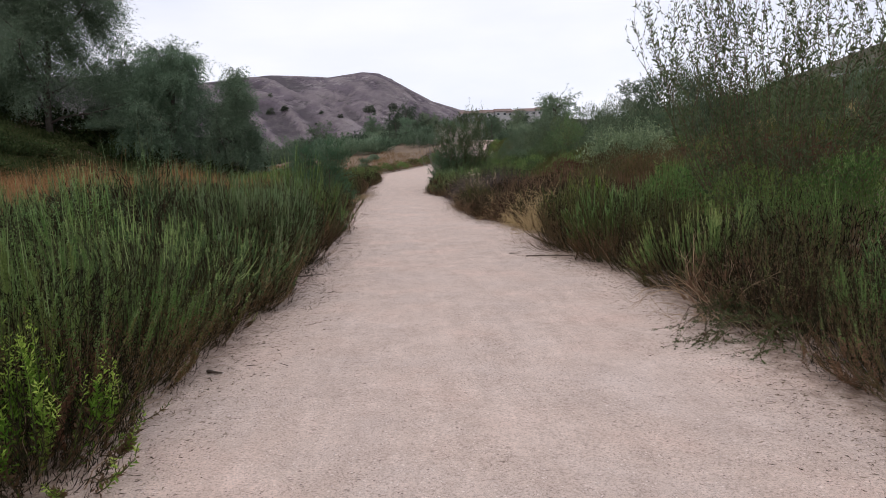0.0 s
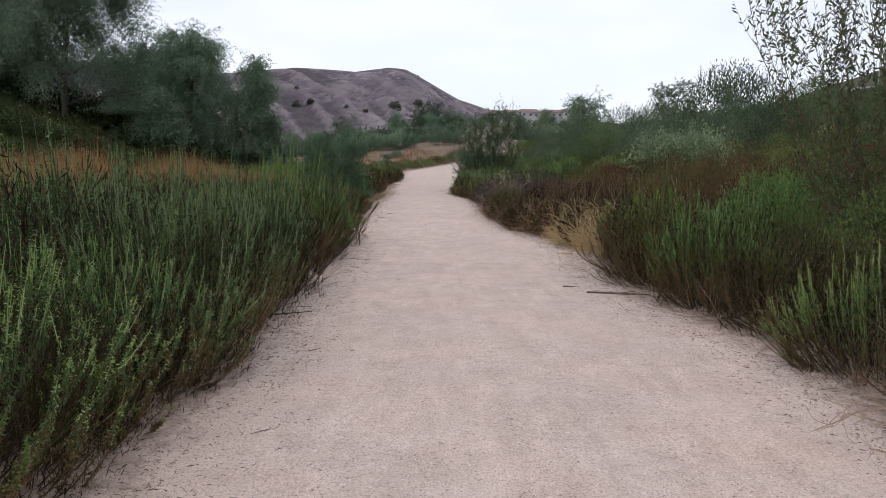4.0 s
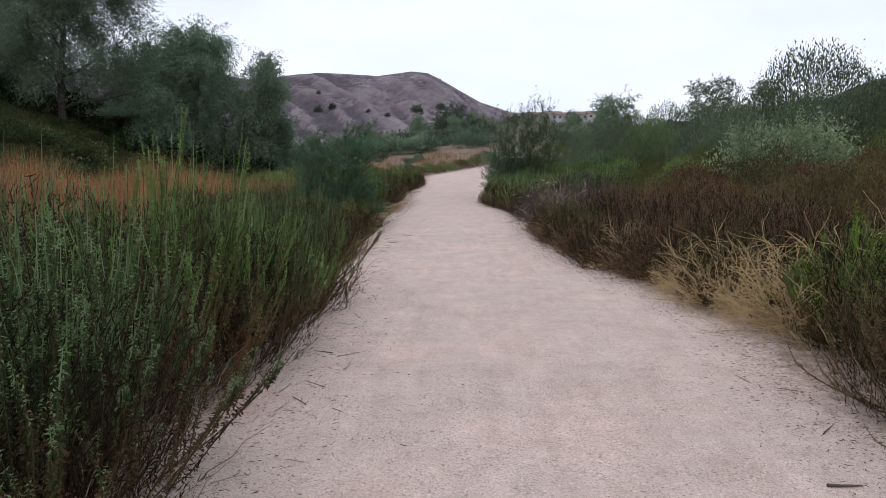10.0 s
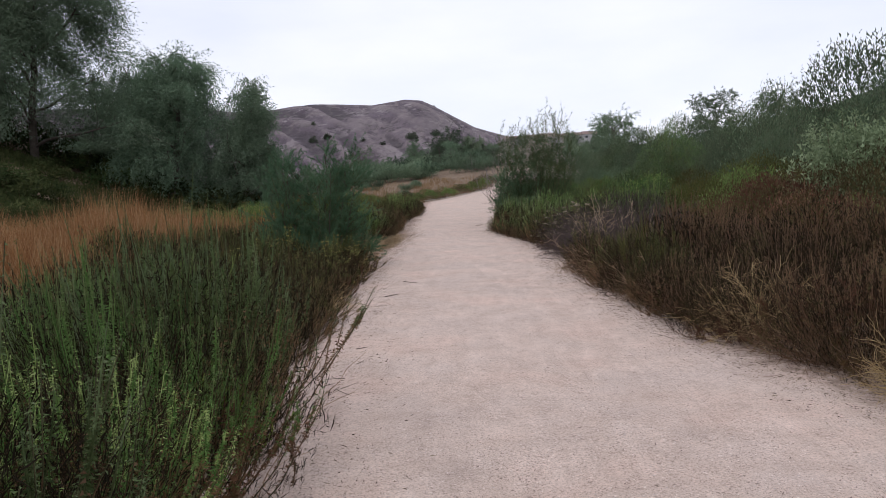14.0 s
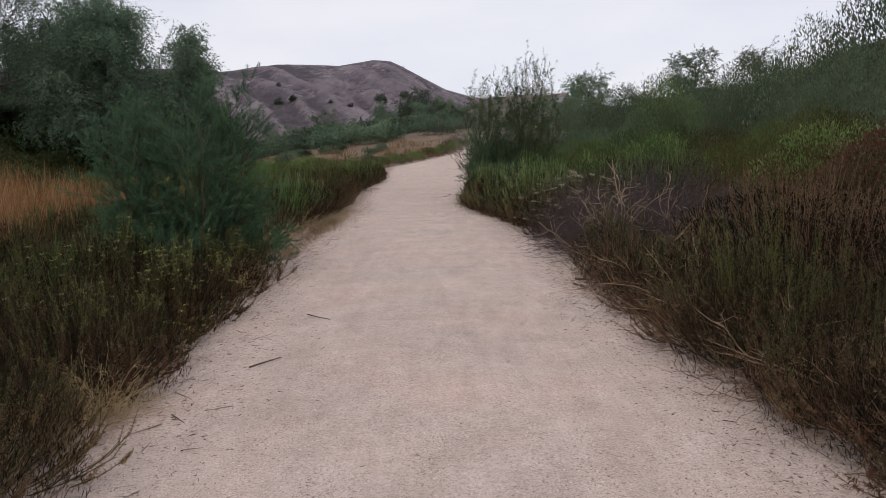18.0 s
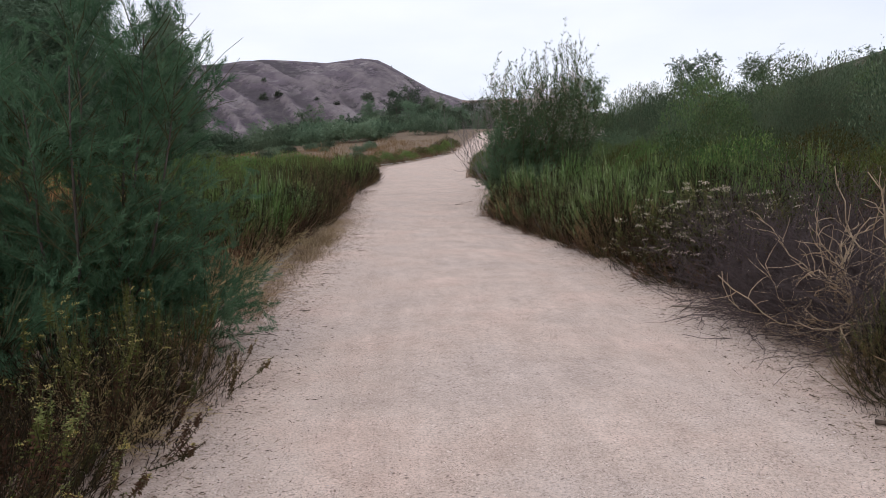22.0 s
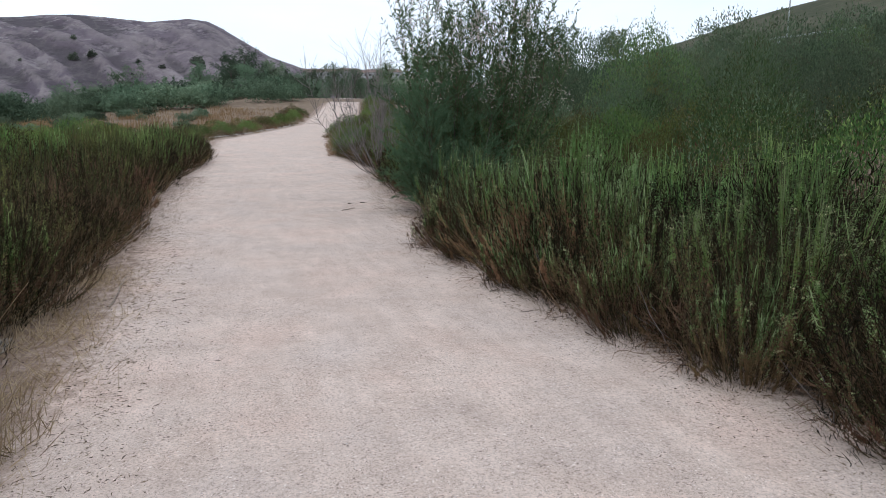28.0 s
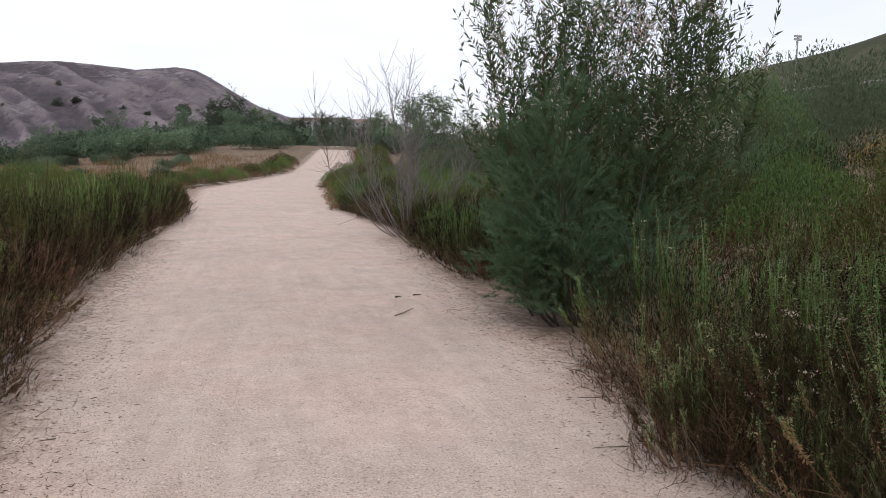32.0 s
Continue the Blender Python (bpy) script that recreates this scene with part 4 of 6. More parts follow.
def tangle(seed, label, mat, radius=0.7, tall=0.6, n=70, k=9, thick=0.006, name="dead_weed", sub=3, curl=0.16, rise=0.15):
    """A dead weed: bare stems that arch out and fork again and again."""
    rng = np.random.default_rng(seed)
    a = rng.uniform(0, 2 * np.pi, n)
    pts = np.zeros((n, k, 3))
    d = unit(np.stack([np.cos(a), np.sin(a), rng.uniform(rise, rise + 1.15, n)], -1))
    pts[:, 0] = rng.normal(size=(n, 3)) * np.array([0.06, 0.06, 0.0])
    step = np.hypot(radius, tall) / (k - 1) * rng.uniform(0.6, 1.05, n)[:, None]
    for i in range(1, k):
        d = unit(d + rng.normal(size=(n, 3)) * curl + np.array([0, 0, -0.05]))
        pts[:, i] = pts[:, i - 1] + d * step
    pts[..., 2] = np.maximum(pts[..., 2], 0.01)
    chunks = [tubes(pts, thick, thick * 0.5)]
    fork = []
    for j in range(sub):
        m = n * 2
        idx = rng.integers(0, n, m)
        o, t = along(pts, idx, rng.uniform(0.35, 0.95, m))
        dd = unit(t + rng.normal(size=(m, 3)) * 0.7)
        q = np.zeros((m, 5, 3))
        q[:, 0] = o
        st = radius * rng.uniform(0.05, 0.11, m)[:, None]
        for i in range(1, 5):
            dd = unit(dd + rng.normal(size=(m, 3)) * 0.3)
            q[:, i] = q[:, i - 1] + dd * st
        q[..., 2] = np.maximum(q[..., 2], 0.008)
        fork.append(tubes(q, thick * 0.55, thick * 0.25))
    return make_thing(name, label, "dead shrub", [("brushwood", mesh_of("brushwood", *join(chunks), mat), ""), ("twiggery", mesh_of("twiggery", *join(fork), mat), "")])


def clump_points(rng, count, radius, tall, lumps=14, base=0.25):
    """Points on and within a lumpy, gappy crown standing on the ground."""
    c = unit(rng.normal(size=(lumps, 3))) * rng.uniform(0.45, 0.85, (lumps, 1))
    c[:, 2] = np.abs(c[:, 2])
    r = rng.uniform(0.22, 0.48, lumps)
    i = rng.integers(0, lumps, count)
    p = c[i] + unit(rng.normal(size=(count, 3))) * (r[i] * rng.uniform(0.35, 1.0, count) ** 0.5)[:, None]
    return p * np.array([radius, radius, tall * (1 - base) * 0.85]) + np.array([0, 0, tall * base]), rng.uniform(0, 1, lumps)[i]


def lumpy_shrub(seed, label, leaf, radius=1.2, tall=2.4, count=4200, size=0.09, name="thicket_shrub", category="shrub", stems=26, lumps=16, upright=0.35, stem=None, plumes=0):
    """A dense rounded bush: splayed stems and a crown of small leaves in clumps, with wand tips breaking the outline."""
    rng = np.random.default_rng(seed)
    pts = wand_strands(rng, stems, radius * 0.9, tall * 0.95, 6, 1.0, 0.25, 0.55)
    p, tone = clump_points(rng, count, radius, tall, lumps, 0.2)
    d = unit(rng.normal(size=p.shape) + np.array([0, 0, upright]))
    ln = size * rng.uniform(0.7, 1.7, count)
    idx = rng.integers(0, stems, count // 3)
    s = rng.uniform(0.4, 1, len(idx))
    p2, t2 = along(pts, idx, s)
    p2 = p2 + rng.normal(size=p2.shape) * 0.02 * tall
    d2 = leaf_dirs(t2, 0.55, rng)
    v = join([blades(p, d, ln, ln * 0.30, rng), blades(p2, d2, size * 1.1, size * 0.26, rng)])
    parts = [("brushwood", mesh_of("brushwood", *tubes(pts, 0.012 * tall / 2, 0.003), stem or M_STEM_BROWN), ""), ("foliage", sprayed(mesh_of("foliage", *v, leaf), np.repeat(np.concatenate([tone, rng.uniform(0, 1, stems)[idx]]), 3)), "")]
    if plumes:
        parts.append(("blossom", flower_heads(rng, pts, plumes, 0.06, F_PINKPLUME), "pale pink plumes"))
    return make_thing(name, label, category, parts)


def feather_shrub(seed, label, radius=1.3, tall=2.6, n=260, per=150, name="tamarisk"):
    """Tamarisk: arching boughs clothed in very fine blue-green sprays that fork into plumes."""
    rng = np.random.default_rng(seed)
    main = wand_strands(rng, 24, radius * 0.72, tall, 7, 1.0, 0.12, 0.5, skirt=0.34, wide=1.25)
    idx = rng.integers(0, 24, n)
    o, t = along(main, idx, rng.uniform(0.12, 0.98, n))
    d = unit(t * 0.7 + unit(rng.normal(size=(n, 3)) * np.array([1, 1, 0.35])) * 0.8)
    pts = np.zeros((n, 6, 3))
    pts[:, 0] = o
    st = radius * rng.uniform(0.05, 0.11, n)[:, None]
    for i in range(1, 6):
        d = unit(d + np.array([0, 0, 0.10 if i < 3 else -0.06]) + rng.normal(size=(n, 3)) * 0.08)
        pts[:, i] = pts[:, i - 1] + d * st
    pts[..., 2] = np.maximum(pts[..., 2], 0.05)
    f = n * 3
    fi = rng.integers(0, n, f)
    o, t = along(pts, fi, rng.uniform(0.15, 0.95, f))
    d = unit(t + rng.normal(size=(f, 3)) * 0.45)
    fine = np.zeros((f, 4, 3))
    fine[:, 0] = o
    for i in range(1, 4):
        d = unit(d + np.array([0, 0, 0.05]) + rng.normal(size=(f, 3)) * 0.08)
        fine[:, i] = fine[:, i - 1] + d * (radius * rng.uniform(0.035, 0.06, f))[:, None]
    kept = fine[..., 2].min(axis=1) > 0.16
    fine, fi = fine[kept], fi[kept]
    f = len(fi)
    idx = np.repeat(np.arange(f), per)
    s = rng.uniform(0.0, 1, len(idx))
    p, t = along(fine, idx, s)
    d = leaf_dirs(t, 0.36, rng)
    p = p + rng.normal(size=p.shape) * 0.008
    v = blades(p, d, 0.036 * rng.uniform(0.6, 1.4, len(idx)), 0.0040, rng)
    tone = np.clip(rng.uniform(0, 1, n)[fi] * 0.7 + rng.uniform(0, 0.3, f), 0, 1)
    return make_thing(name, label, "shrub", [*[("bough", mesh_of("bough", *tubes(main[i:i + 1], 0.016, 0.004, 5), M_BARK), "") for i in range(len(main))],
                                             ("twiggery", mesh_of("twiggery", *tubes(pts[pts[..., 2].min(axis=1) > 0.14], 0.004, 0.0015), M_STEM_OLIVE), ""),
                                             ("foliage", sprayed(mesh_of("foliage", *v, F_TAMARISK), np.repeat(tone[idx], 3)), "")])


def willow_shrub(seed, label, radius=1.4, tall=3.8, n=34, sub=7, per=14, leaf_len=0.075, name="willow", plumes=0, bare=False, lower=0.35, rod=0.009, slim=0.30):
    """Tall airy shrub of thin grey rods with long narrow leaves, the sky showing through."""
    rng = np.random.default_rng(seed)
    rods = wand_strands(rng, n, radius, tall, 8, 1.0, 0.12, 0.6)
    rods[..., :2] += rng.normal(size=(n, 8, 2)) * (0.035 if bare else 0.02) * tall * np.linspace(0, 1, 8)[None, :, None]
    m = n * sub
    idx = np.repeat(np.arange(n), sub)
    o, t = along(rods, idx, rng.uniform(lower, 0.97, m))
    d = unit(t + unit(rng.normal(size=(m, 3))) * (1.0 if bare else 0.6))
    tw = np.zeros((m, 5, 3))
    tw[:, 0] = o
    st = tall * rng.uniform(0.022, 0.055, m)[:, None]
    for i in range(1, 5):
        d = unit(d + np.array([0, 0, 0.14]) + rng.normal(size=(m, 3)) * 0.08)
        tw[:, i] = tw[:, i - 1] + d * st
    parts = [("rod", mesh_of("rod", *tubes(rods[i:i + 1], rod, rod * 0.22, 5), M_STEM_GREY if bare else M_STEM_BROWN), "") for i in range(n)]
    parts.append(("twiggery", mesh_of("twiggery", *tubes(tw, *((0.0055, 0.0022) if bare else (0.0030, 0.0012))), M_STEM_GREY if bare else M_STEM_BROWN), ""))
    if not bare:
        li = np.repeat(np.arange(m), per)
        s = rng.uniform(0.05, 1, len(li))
        p, t = along(tw, li, s)
        ri = np.repeat(np.arange(n), 5 * per)
        pr, tr = along(rods, ri, rng.uniform(0.45, 1, len(ri)))
        p, t, li = np.concatenate([p, pr]), np.concatenate([t, tr]), np.concatenate([li, ri * sub])
        v = leaves4(p, leaf_dirs(t, 0.5, rng), leaf_len * rng.uniform(0.6, 1.25, len(li)), leaf_len * slim, rng)
        parts.append(("foliage", sprayed(mesh_of("foliage", *v, F_WILLOW), np.repeat(rng.uniform(0, 1, m)[li], 4)), ""))
    if plumes:
        pi = rng.integers(0, m, plumes)
        c, t = along(tw, pi, np.full(plumes, 0.95))
        c = c[(c[:, 2] > tall * 0.42) & (c[:, 2] < tall * 0.80)]
        c = np.repeat(c, 44, axis=0) + rng.normal(size=(len(c) * 44, 3)) * np.array([0.07, 0.07, 0.10])
        v = blades(c, unit(rng.normal(size=c.shape) + np.array([0, 0, 0.4])), 0.06, 0.014, rng)
        parts.append(("blossom", mesh_of("blossom", *v, F_PINKPLUME), "faded pale pink plumes"))
    return make_thing(name, label, "shrub", parts)


def tree(seed, label, tall=12.0, radius=4.0, trunk=0.28, boughs=11, strands=420, per=34, leaf_len=0.26, droop=0.5, leaf=None, name="tree", big=False):
    """Trunk, limbs and drooping leafy strands, with sky gaps between the clumps."""
    rng = np.random.default_rng(seed)
    k = 8
    tr = np.zeros((1, k, 3))
    tr[0, :, 2] = np.linspace(-0.3, tall * 0.72, k)
    tr[0, :, :2] = np.cumsum(rng.normal(size=(k, 2)) * tall * 0.012, axis=0)
    tr[0, 0, :2] = tr[0, 1, :2] = 0
    i0 = np.zeros(boughs, int)
    o, _ = along(tr, i0, np.linspace(0.08, 0.96, boughs))
    a = np.arange(boughs) * 2.4 + rng.uniform(-0.4, 0.4, boughs)
    reach = radius * rng.uniform(0.55, 1.0, boughs) * np.linspace(1.0, 0.55, boughs)
    d = unit(np.stack([np.cos(a), np.sin(a), rng.uniform(0.45, 1.1, boughs)], -1))
    limb = np.zeros((boughs, 7, 3))
    limb[:, 0] = o
    for i in range(1, 7):
        d = unit(d + rng.normal(size=(boughs, 3)) * 0.16 + np.array([0, 0, 0.05]))
        limb[:, i] = limb[:, i - 1] + d * (reach / 5.2)[:, None]
    m = boughs * 9
    bi = np.repeat(np.arange(boughs), 9)
    o, t = along(limb, bi, rng.uniform(0.25, 1.0, m))
    d = unit(t * 0.6 + unit(rng.normal(size=(m, 3))) * 0.9 + np.array([0, 0, 0.15]))
    br = np.zeros((m, 5, 3))
    br[:, 0] = o
    for i in range(1, 5):
        d = unit(d + rng.normal(size=(m, 3)) * 0.18)
        br[:, i] = br[:, i - 1] + d * (radius * rng.uniform(0.06, 0.14, m))[:, None]
    si = rng.integers(0, m, strands)
    o, t = along(br, si, rng.uniform(0.2, 1.0, strands))
    st = np.zeros((strands, 5, 3))
    st[:, 0] = o
    d = unit(t + rng.normal(size=(strands, 3)) * 0.6)
    for i in range(1, 5):
        d = unit(d + np.array([0, 0, -droop]) + rng.normal(size=(strands, 3)) * 0.15)
        st[:, i] = st[:, i - 1] + d * (tall * rng.uniform(0.020, 0.050, strands))[:, None]
    st[..., 2] = np.maximum(st[..., 2], tall * 0.03)
    li = np.repeat(np.arange(strands), per)
    p, t = along(st, li, rng.uniform(0, 1, len(li)))
    p = p + rng.normal(size=p.shape) * tall * 0.007
    v = blades(p, leaf_dirs(t, 0.5, rng), leaf_len * rng.uniform(0.6, 1.3, len(li)), leaf_len * 0.26, rng)
    return make_thing(name, label, "tree", [("trunk", smooth(mesh_of("trunk", *tubes(tr, trunk, trunk * 0.35, 8), M_BARK)), ""),
                                            *([("limb", smooth(mesh_of("limb", *tubes(limb[i:i + 1], trunk * 0.42, 0.03, 6), M_BARK)), "") for i in range(boughs)] if big else []),
                                            ("branchwork", mesh_of("branchwork", *(tubes(br, 0.035, 0.01, 3) if big else tubes(limb, trunk * 0.42, 0.03, 4)), M_BARK), ""),
                                            ("crown", sprayed(mesh_of("crown", *v, leaf or F_TREE), np.repeat(np.clip(0.7 * rng.uniform(0, 1, m)[si[li]] + 0.3 * rng.uniform(0, 1, strands)[li], 0, 1), 3)), "")])


def scatter(things, places, seed=0, spin=True, sink=0.02):
    """Stand copies of the things at (x, y, scale); each takes its turn, its own spin and a slight lean."""
    rng = np.random.default_rng(seed)
    for i, (x, y, s) in enumerate(places):
        src = things[int(rng.integers(0, len(things)))]
        m = pose(x, y, float(height(x, y)) - sink, float(rng.normal()) * 2.5, float(rng.normal()) * 2.5, float(rng.uniform(0, 360)) if spin else 0)
        c = copy_thing(src, m)
        s = s * (1 + 0.25 * noise.noise(Vector((x * 0.6, y * 0.6, 4.0))))
        c.scale = (s, s, s * float(rng.uniform(0.9, 1.1)))


def discard(things):
    """The patterns that were only copied from leave the scene."""
    for t in things:
        for o in (*t.children_recursive, t):
            bpy.data.objects.remove(o)


def hedge(things, side, y0, y1, rows, seed, slack=0.74):
    """Mounds that run together along a verge. Rows: how far off the verge they begin, their step in radii, their least and greatest scale."""
    rng = np.random.default_rng(seed)
    for off, step, small, large in rows:
        y = y0 + rng.uniform(0.2, 0.7) * SPREAD[things[0].name]
        while y < y1:
            src = things[int(rng.integers(0, len(things)))]
            k = rng.uniform(small, large) * (1 + 0.20 * noise.noise(Vector((y * 0.5, off, 4.0))))
            r = SPREAD[src.name] * k
            yy = y + rng.normal() * 0.10
            e = min(left_edge(yy + v) for v in (-0.4 * r, 0, 0.4 * r)) if side < 0 else max(right_edge(yy + v) for v in (-0.4 * r, 0, 0.4 * r))
            x = float(e + side * (off + slack * r + abs(rng.normal()) * 0.06))
            c = copy_thing(src, pose(x, float(yy), float(height(x, yy)) - 0.02, float(rng.normal()) * 2.0, float(rng.normal()) * 2.0, float(rng.uniform(0, 360))))
            c.scale = (k, k, k * float(rng.uniform(0.92, 1.10)))
            y += step * r * rng.uniform(0.88, 1.15)


def thicket(things, x0, x1, y0, y1, gap, small, large, seed, clear=()):
    """Bushes over a stretch of ground, none nearer to another than the gap; clear: spots (x, y, radius) left free."""
    rng = np.random.default_rng(seed)
    stood = []
    for _ in range(int((x1 - x0) * (y1 - y0) / gap ** 2 * 3)):
        x, y = rng.uniform(x0, x1), rng.uniform(y0, y1)
        if any((x - a) ** 2 + (y - b) ** 2 < gap * gap for a, b in stood) or any(math.hypot(x - a, y - b) < r for a, b, r in clear):
            continue
        stood.append((x, y))
    scatter(things, [(float(x), float(y), float(rng.uniform(small, large))) for x, y in stood], seed + 1)


# ---------------------------------------------------------------- patterns of each kind
def trio(lod, seed, label, name, leaf, tip, low_leaf, count=3, mixed=(), **kw):
    look_of = [(leaf, tip), *mixed, (leaf, tip), (leaf, tip), (leaf, tip)]
    return [wand_shrub(seed + 7 * i + lod, label, *look_of[i], low_leaf=low_leaf, lod=lod, name=name, radius=kw.get("radius", 0.95) * (1 + 0.10 * (i - 1)), tall=kw.get("tall", 1.5) * (1 + 0.06 * (1 - i)),
                       **{a: b for a, b in kw.items() if a not in ("radius", "tall")}) for i in range(count)]


L_SAGE = "tall green sagebrush with upright feathery wands"
L_GREY = "grey-green sagebrush with fine upright wands"
L_OLIVE = "olive-green scrub bush with brown lower stems"
L_RUST = "dry rust-brown buckwheat with wiry stems"
WIRY = dict(size=0.026, lance=0.17, core=0.55, splay=0.95, lift=0.04, spread=0.62, stem=M_STEM_RED, low=0.34, swell=0.18, shoulder=2.8)
FAN = dict(low=0.56, arch=1.35, base=0.42, skirt=0.10, size=0.0165, spread=1.25, lance=0.31, core=1.5, dense=1.12, splay=0.15, lift=0.16, shoulder=3.4, needles=2.1, dry_to=0.29)
SAGE = trio(0, 100, L_SAGE, "sagebrush", F_SAGE, F_SAGETIP, F_RUSTY, 3, mixed=((F_SPRING, F_SPRINGTIP), (F_GREY, F_SAGETIP)), **FAN)
SAGE_1 = trio(1, 100, L_SAGE, "sagebrush", F_SAGE, F_SAGETIP, F_DRY, mixed=((F_SPRING, F_SPRINGTIP), (F_GREY, F_SAGETIP)), size=0.0195, spread=0.95, needles=1.35)
SAGE_2 = [leafy_mound(700 + i, "rounded green sagebrush within the dense scrub", *c, F_DRY, 1.25, 1.5) for i, c in enumerate(((F_SAGE, F_SPRINGTIP), (F_SPIKE, F_SPRINGTIP), (F_GREY, F_THICKETTIP)))]
GREY = trio(0, 200, L_GREY, "grey_sagebrush", F_GREY, F_GREYTIP, F_DRY, 2, mixed=((F_SAGE, F_GREYTIP),), **FAN)
GREY_1 = trio(1, 200, L_GREY, "grey_sagebrush", F_GREY, F_GREYTIP, F_DRY, 2, mixed=((F_SAGE, F_GREYTIP),), size=0.0195, spread=0.95, needles=1.35)
BRIGHT = trio(0, 300, "young yellow-green bush with leafy upright tips", "green_bush", F_BRIGHT, F_BRIGHTTIP, F_DRY, 2, radius=0.6, tall=0.85, size=0.028, dry_to=0.2, dense=0.75, lance=0.30, core=0.8)
OLIVE = trio(0, 400, L_OLIVE, "scrub_bush", F_OLIVE, F_OLIVETIP, F_DRY, dry_to=0.40, mixed=((F_SAGE, F_SPRINGTIP), (F_UMBER, F_OLIVETIP)), size=0.0175, spread=1.15, needles=1.6)
BROWN_BASE = [*trio(0, 420, "green sagebrush, rust-brown and leafless in its lower half", "sagebrush", F_SPIKE, F_SPIKETIP, F_RUSTY, 2, dry_to=0.44, low=0.50, arch=1.4, dense=0.90, size=0.0170, spread=1.3, lance=0.30, core=1.5, needles=2.1, splay=0.18, lift=0.20, flowers=26, bloom=F_BUD, fill=2.0),
              *trio(0, 440, "sagebrush of stiff blue-green spikes over a brown twiggy base", "sagebrush", F_SPIKE, F_SPIKETIP, F_DRY, 2, dry_to=0.36, low=0.50, arch=1.4, dense=0.80, size=0.0175, spread=1.3, lance=0.30, core=1.6, needles=2.1, splay=0.14, lift=0.20, flowers=44, bloom=F_BUD, fill=1.8)]
OLIVE_1 = trio(1, 400, L_OLIVE, "scrub_bush", F_OLIVE, F_OLIVETIP, F_DRY, dry_to=0.40, mixed=((F_SAGE, F_SPRINGTIP), (F_UMBER, F_OLIVETIP)), size=0.0195, spread=0.95, needles=1.35)
OLIVE_2 = [leafy_mound(710 + i, "rounded olive-brown bush within the dense scrub", *c, F_DRY, 1.25, 1.45, name="scrub_bush", dry_to=0.32) for i, c in enumerate(((F_OLIVE, F_OLIVEHAZE), (F_UMBER, F_OLIVEHAZE), (F_SPRING, F_OLIVEHAZE)))]
YELLOW = trio(0, 450, "olive scrub bush dotted with tiny yellow flower heads", "scrub_bush", F_OLIVE, F_OLIVETIP, F_RUST, 2, radius=0.72, tall=1.0, dry_to=0.45, flowers=80, bloom=F_YELLOWFLOWER, size=0.0175, spread=1.15, needles=1.6)
RUST = trio(0, 500, L_RUST, "buckwheat_shrub", F_RUST, F_RUSTTIP, F_RUST, radius=1.0, tall=1.15, mixed=((F_UMBER, F_RUSTTIP),), **WIRY)
RUST_1 = trio(1, 500, L_RUST, "buckwheat_shrub", F_RUST, F_RUSTTIP, F_RUST, radius=1.05, tall=1.2, mixed=((F_UMBER, F_RUSTTIP),), **WIRY)
RUST_2 = [leafy_mound(720 + i, "rounded rust-brown dry buckwheat within the dense scrub", *c, F_RUST, 1.2, 1.3, name="buckwheat_shrub", dry_to=0.4) for i, c in enumerate(((F_RUST, F_RUSTTIP), (F_UMBER, F_RUSTTIP), (F_RUST, F_OLIVETIP)))]
MULE = [leafy_mound(730 + i, "tall rounded green mulefat bush behind the scrub", *c, F_OLIVE, 1.35, 2.35, 10500, 0.048, "mulefat", 0.10, 70, swell=0.36, lobes=13) for i, c in enumerate(((F_HAZY_THICKET, F_THICKETTIP), (F_HAZY_THICKET, F_THICKETTIP), (F_GREY, F_THICKETTIP)))]
THICKET = [leafy_mound(91 + i, "tall dark green thicket bush", F_HAZY_THICKET, F_THICKETTIP, F_OLIVE, 1.9, 3.0, 9500, 0.07, "thicket_bush", 0.08, 60, swell=0.4, lobes=16) for i in range(3)]
FAR_TREES = [tree(101 + i, "broad green tree along the far field edge", 9.0, 5.0, 0.2, 9, 560, 18, 0.30, 0.22, F_FARTREE_HAZED) for i in range(3)]
FAR_BUSH = [lumpy_shrub(111 + i, "low green bush along the far field edge", F_FARTREE_HAZED, 2.9, 3.0, 2200, 0.24, "far_bush", stems=5, lumps=24) for i in range(2)]

HILL_BUSH = [lumpy_shrub(115 + i, "dark round bush on the bare hillside", F_HILLBUSH, 2.6, 4.2, 900, 0.45, "far_bush", stems=5, lumps=24) for i in range(2)]

# ---------------------------------------------------------------- scrub beside the walk, near verge on one hand
hedge(BRIGHT, -1, -3.2, 1.0, [(-0.22, 1.2, 0.95, 1.2)], 1)
hedge(SAGE, -1, -3.2, 1.4, [(0.65, 1.35, 0.8, 1.0)], 2)
hedge(SAGE + GREY[:1], -1, 1.0, 4.4, [(-0.12, 1.25, 0.8, 0.98)], 3)
hedge(SAGE[:2] + GREY[:1], -1, 4.4, 10.2, [(-0.22, 1.2, 1.0, 1.18)], 13)
hedge(SAGE_1 + GREY_1[:1], -1, -2.8, 3.6, [(1.1, 1.5, 0.85, 1.08), (2.5, 1.5, 0.9, 1.15), (4.0, 1.6, 0.9, 1.2)], 4)
hedge(SAGE_1 + GREY_1[:1], -1, 3.8, 10.8, [(0.9, 1.4, 1.1, 1.3), (2.2, 1.45, 1.1, 1.32), (3.7, 1.5, 1.05, 1.3)], 34)
hedge(SAGE[:1] + GREY[:1], -1, 9.6, 13.2, [(-0.48, 1.1, 0.9, 1.02)], 35)
hedge(SAGE[1:2], -1, 12.6, 14.2, [(-0.1, 1.3, 0.75, 0.95)], 5)
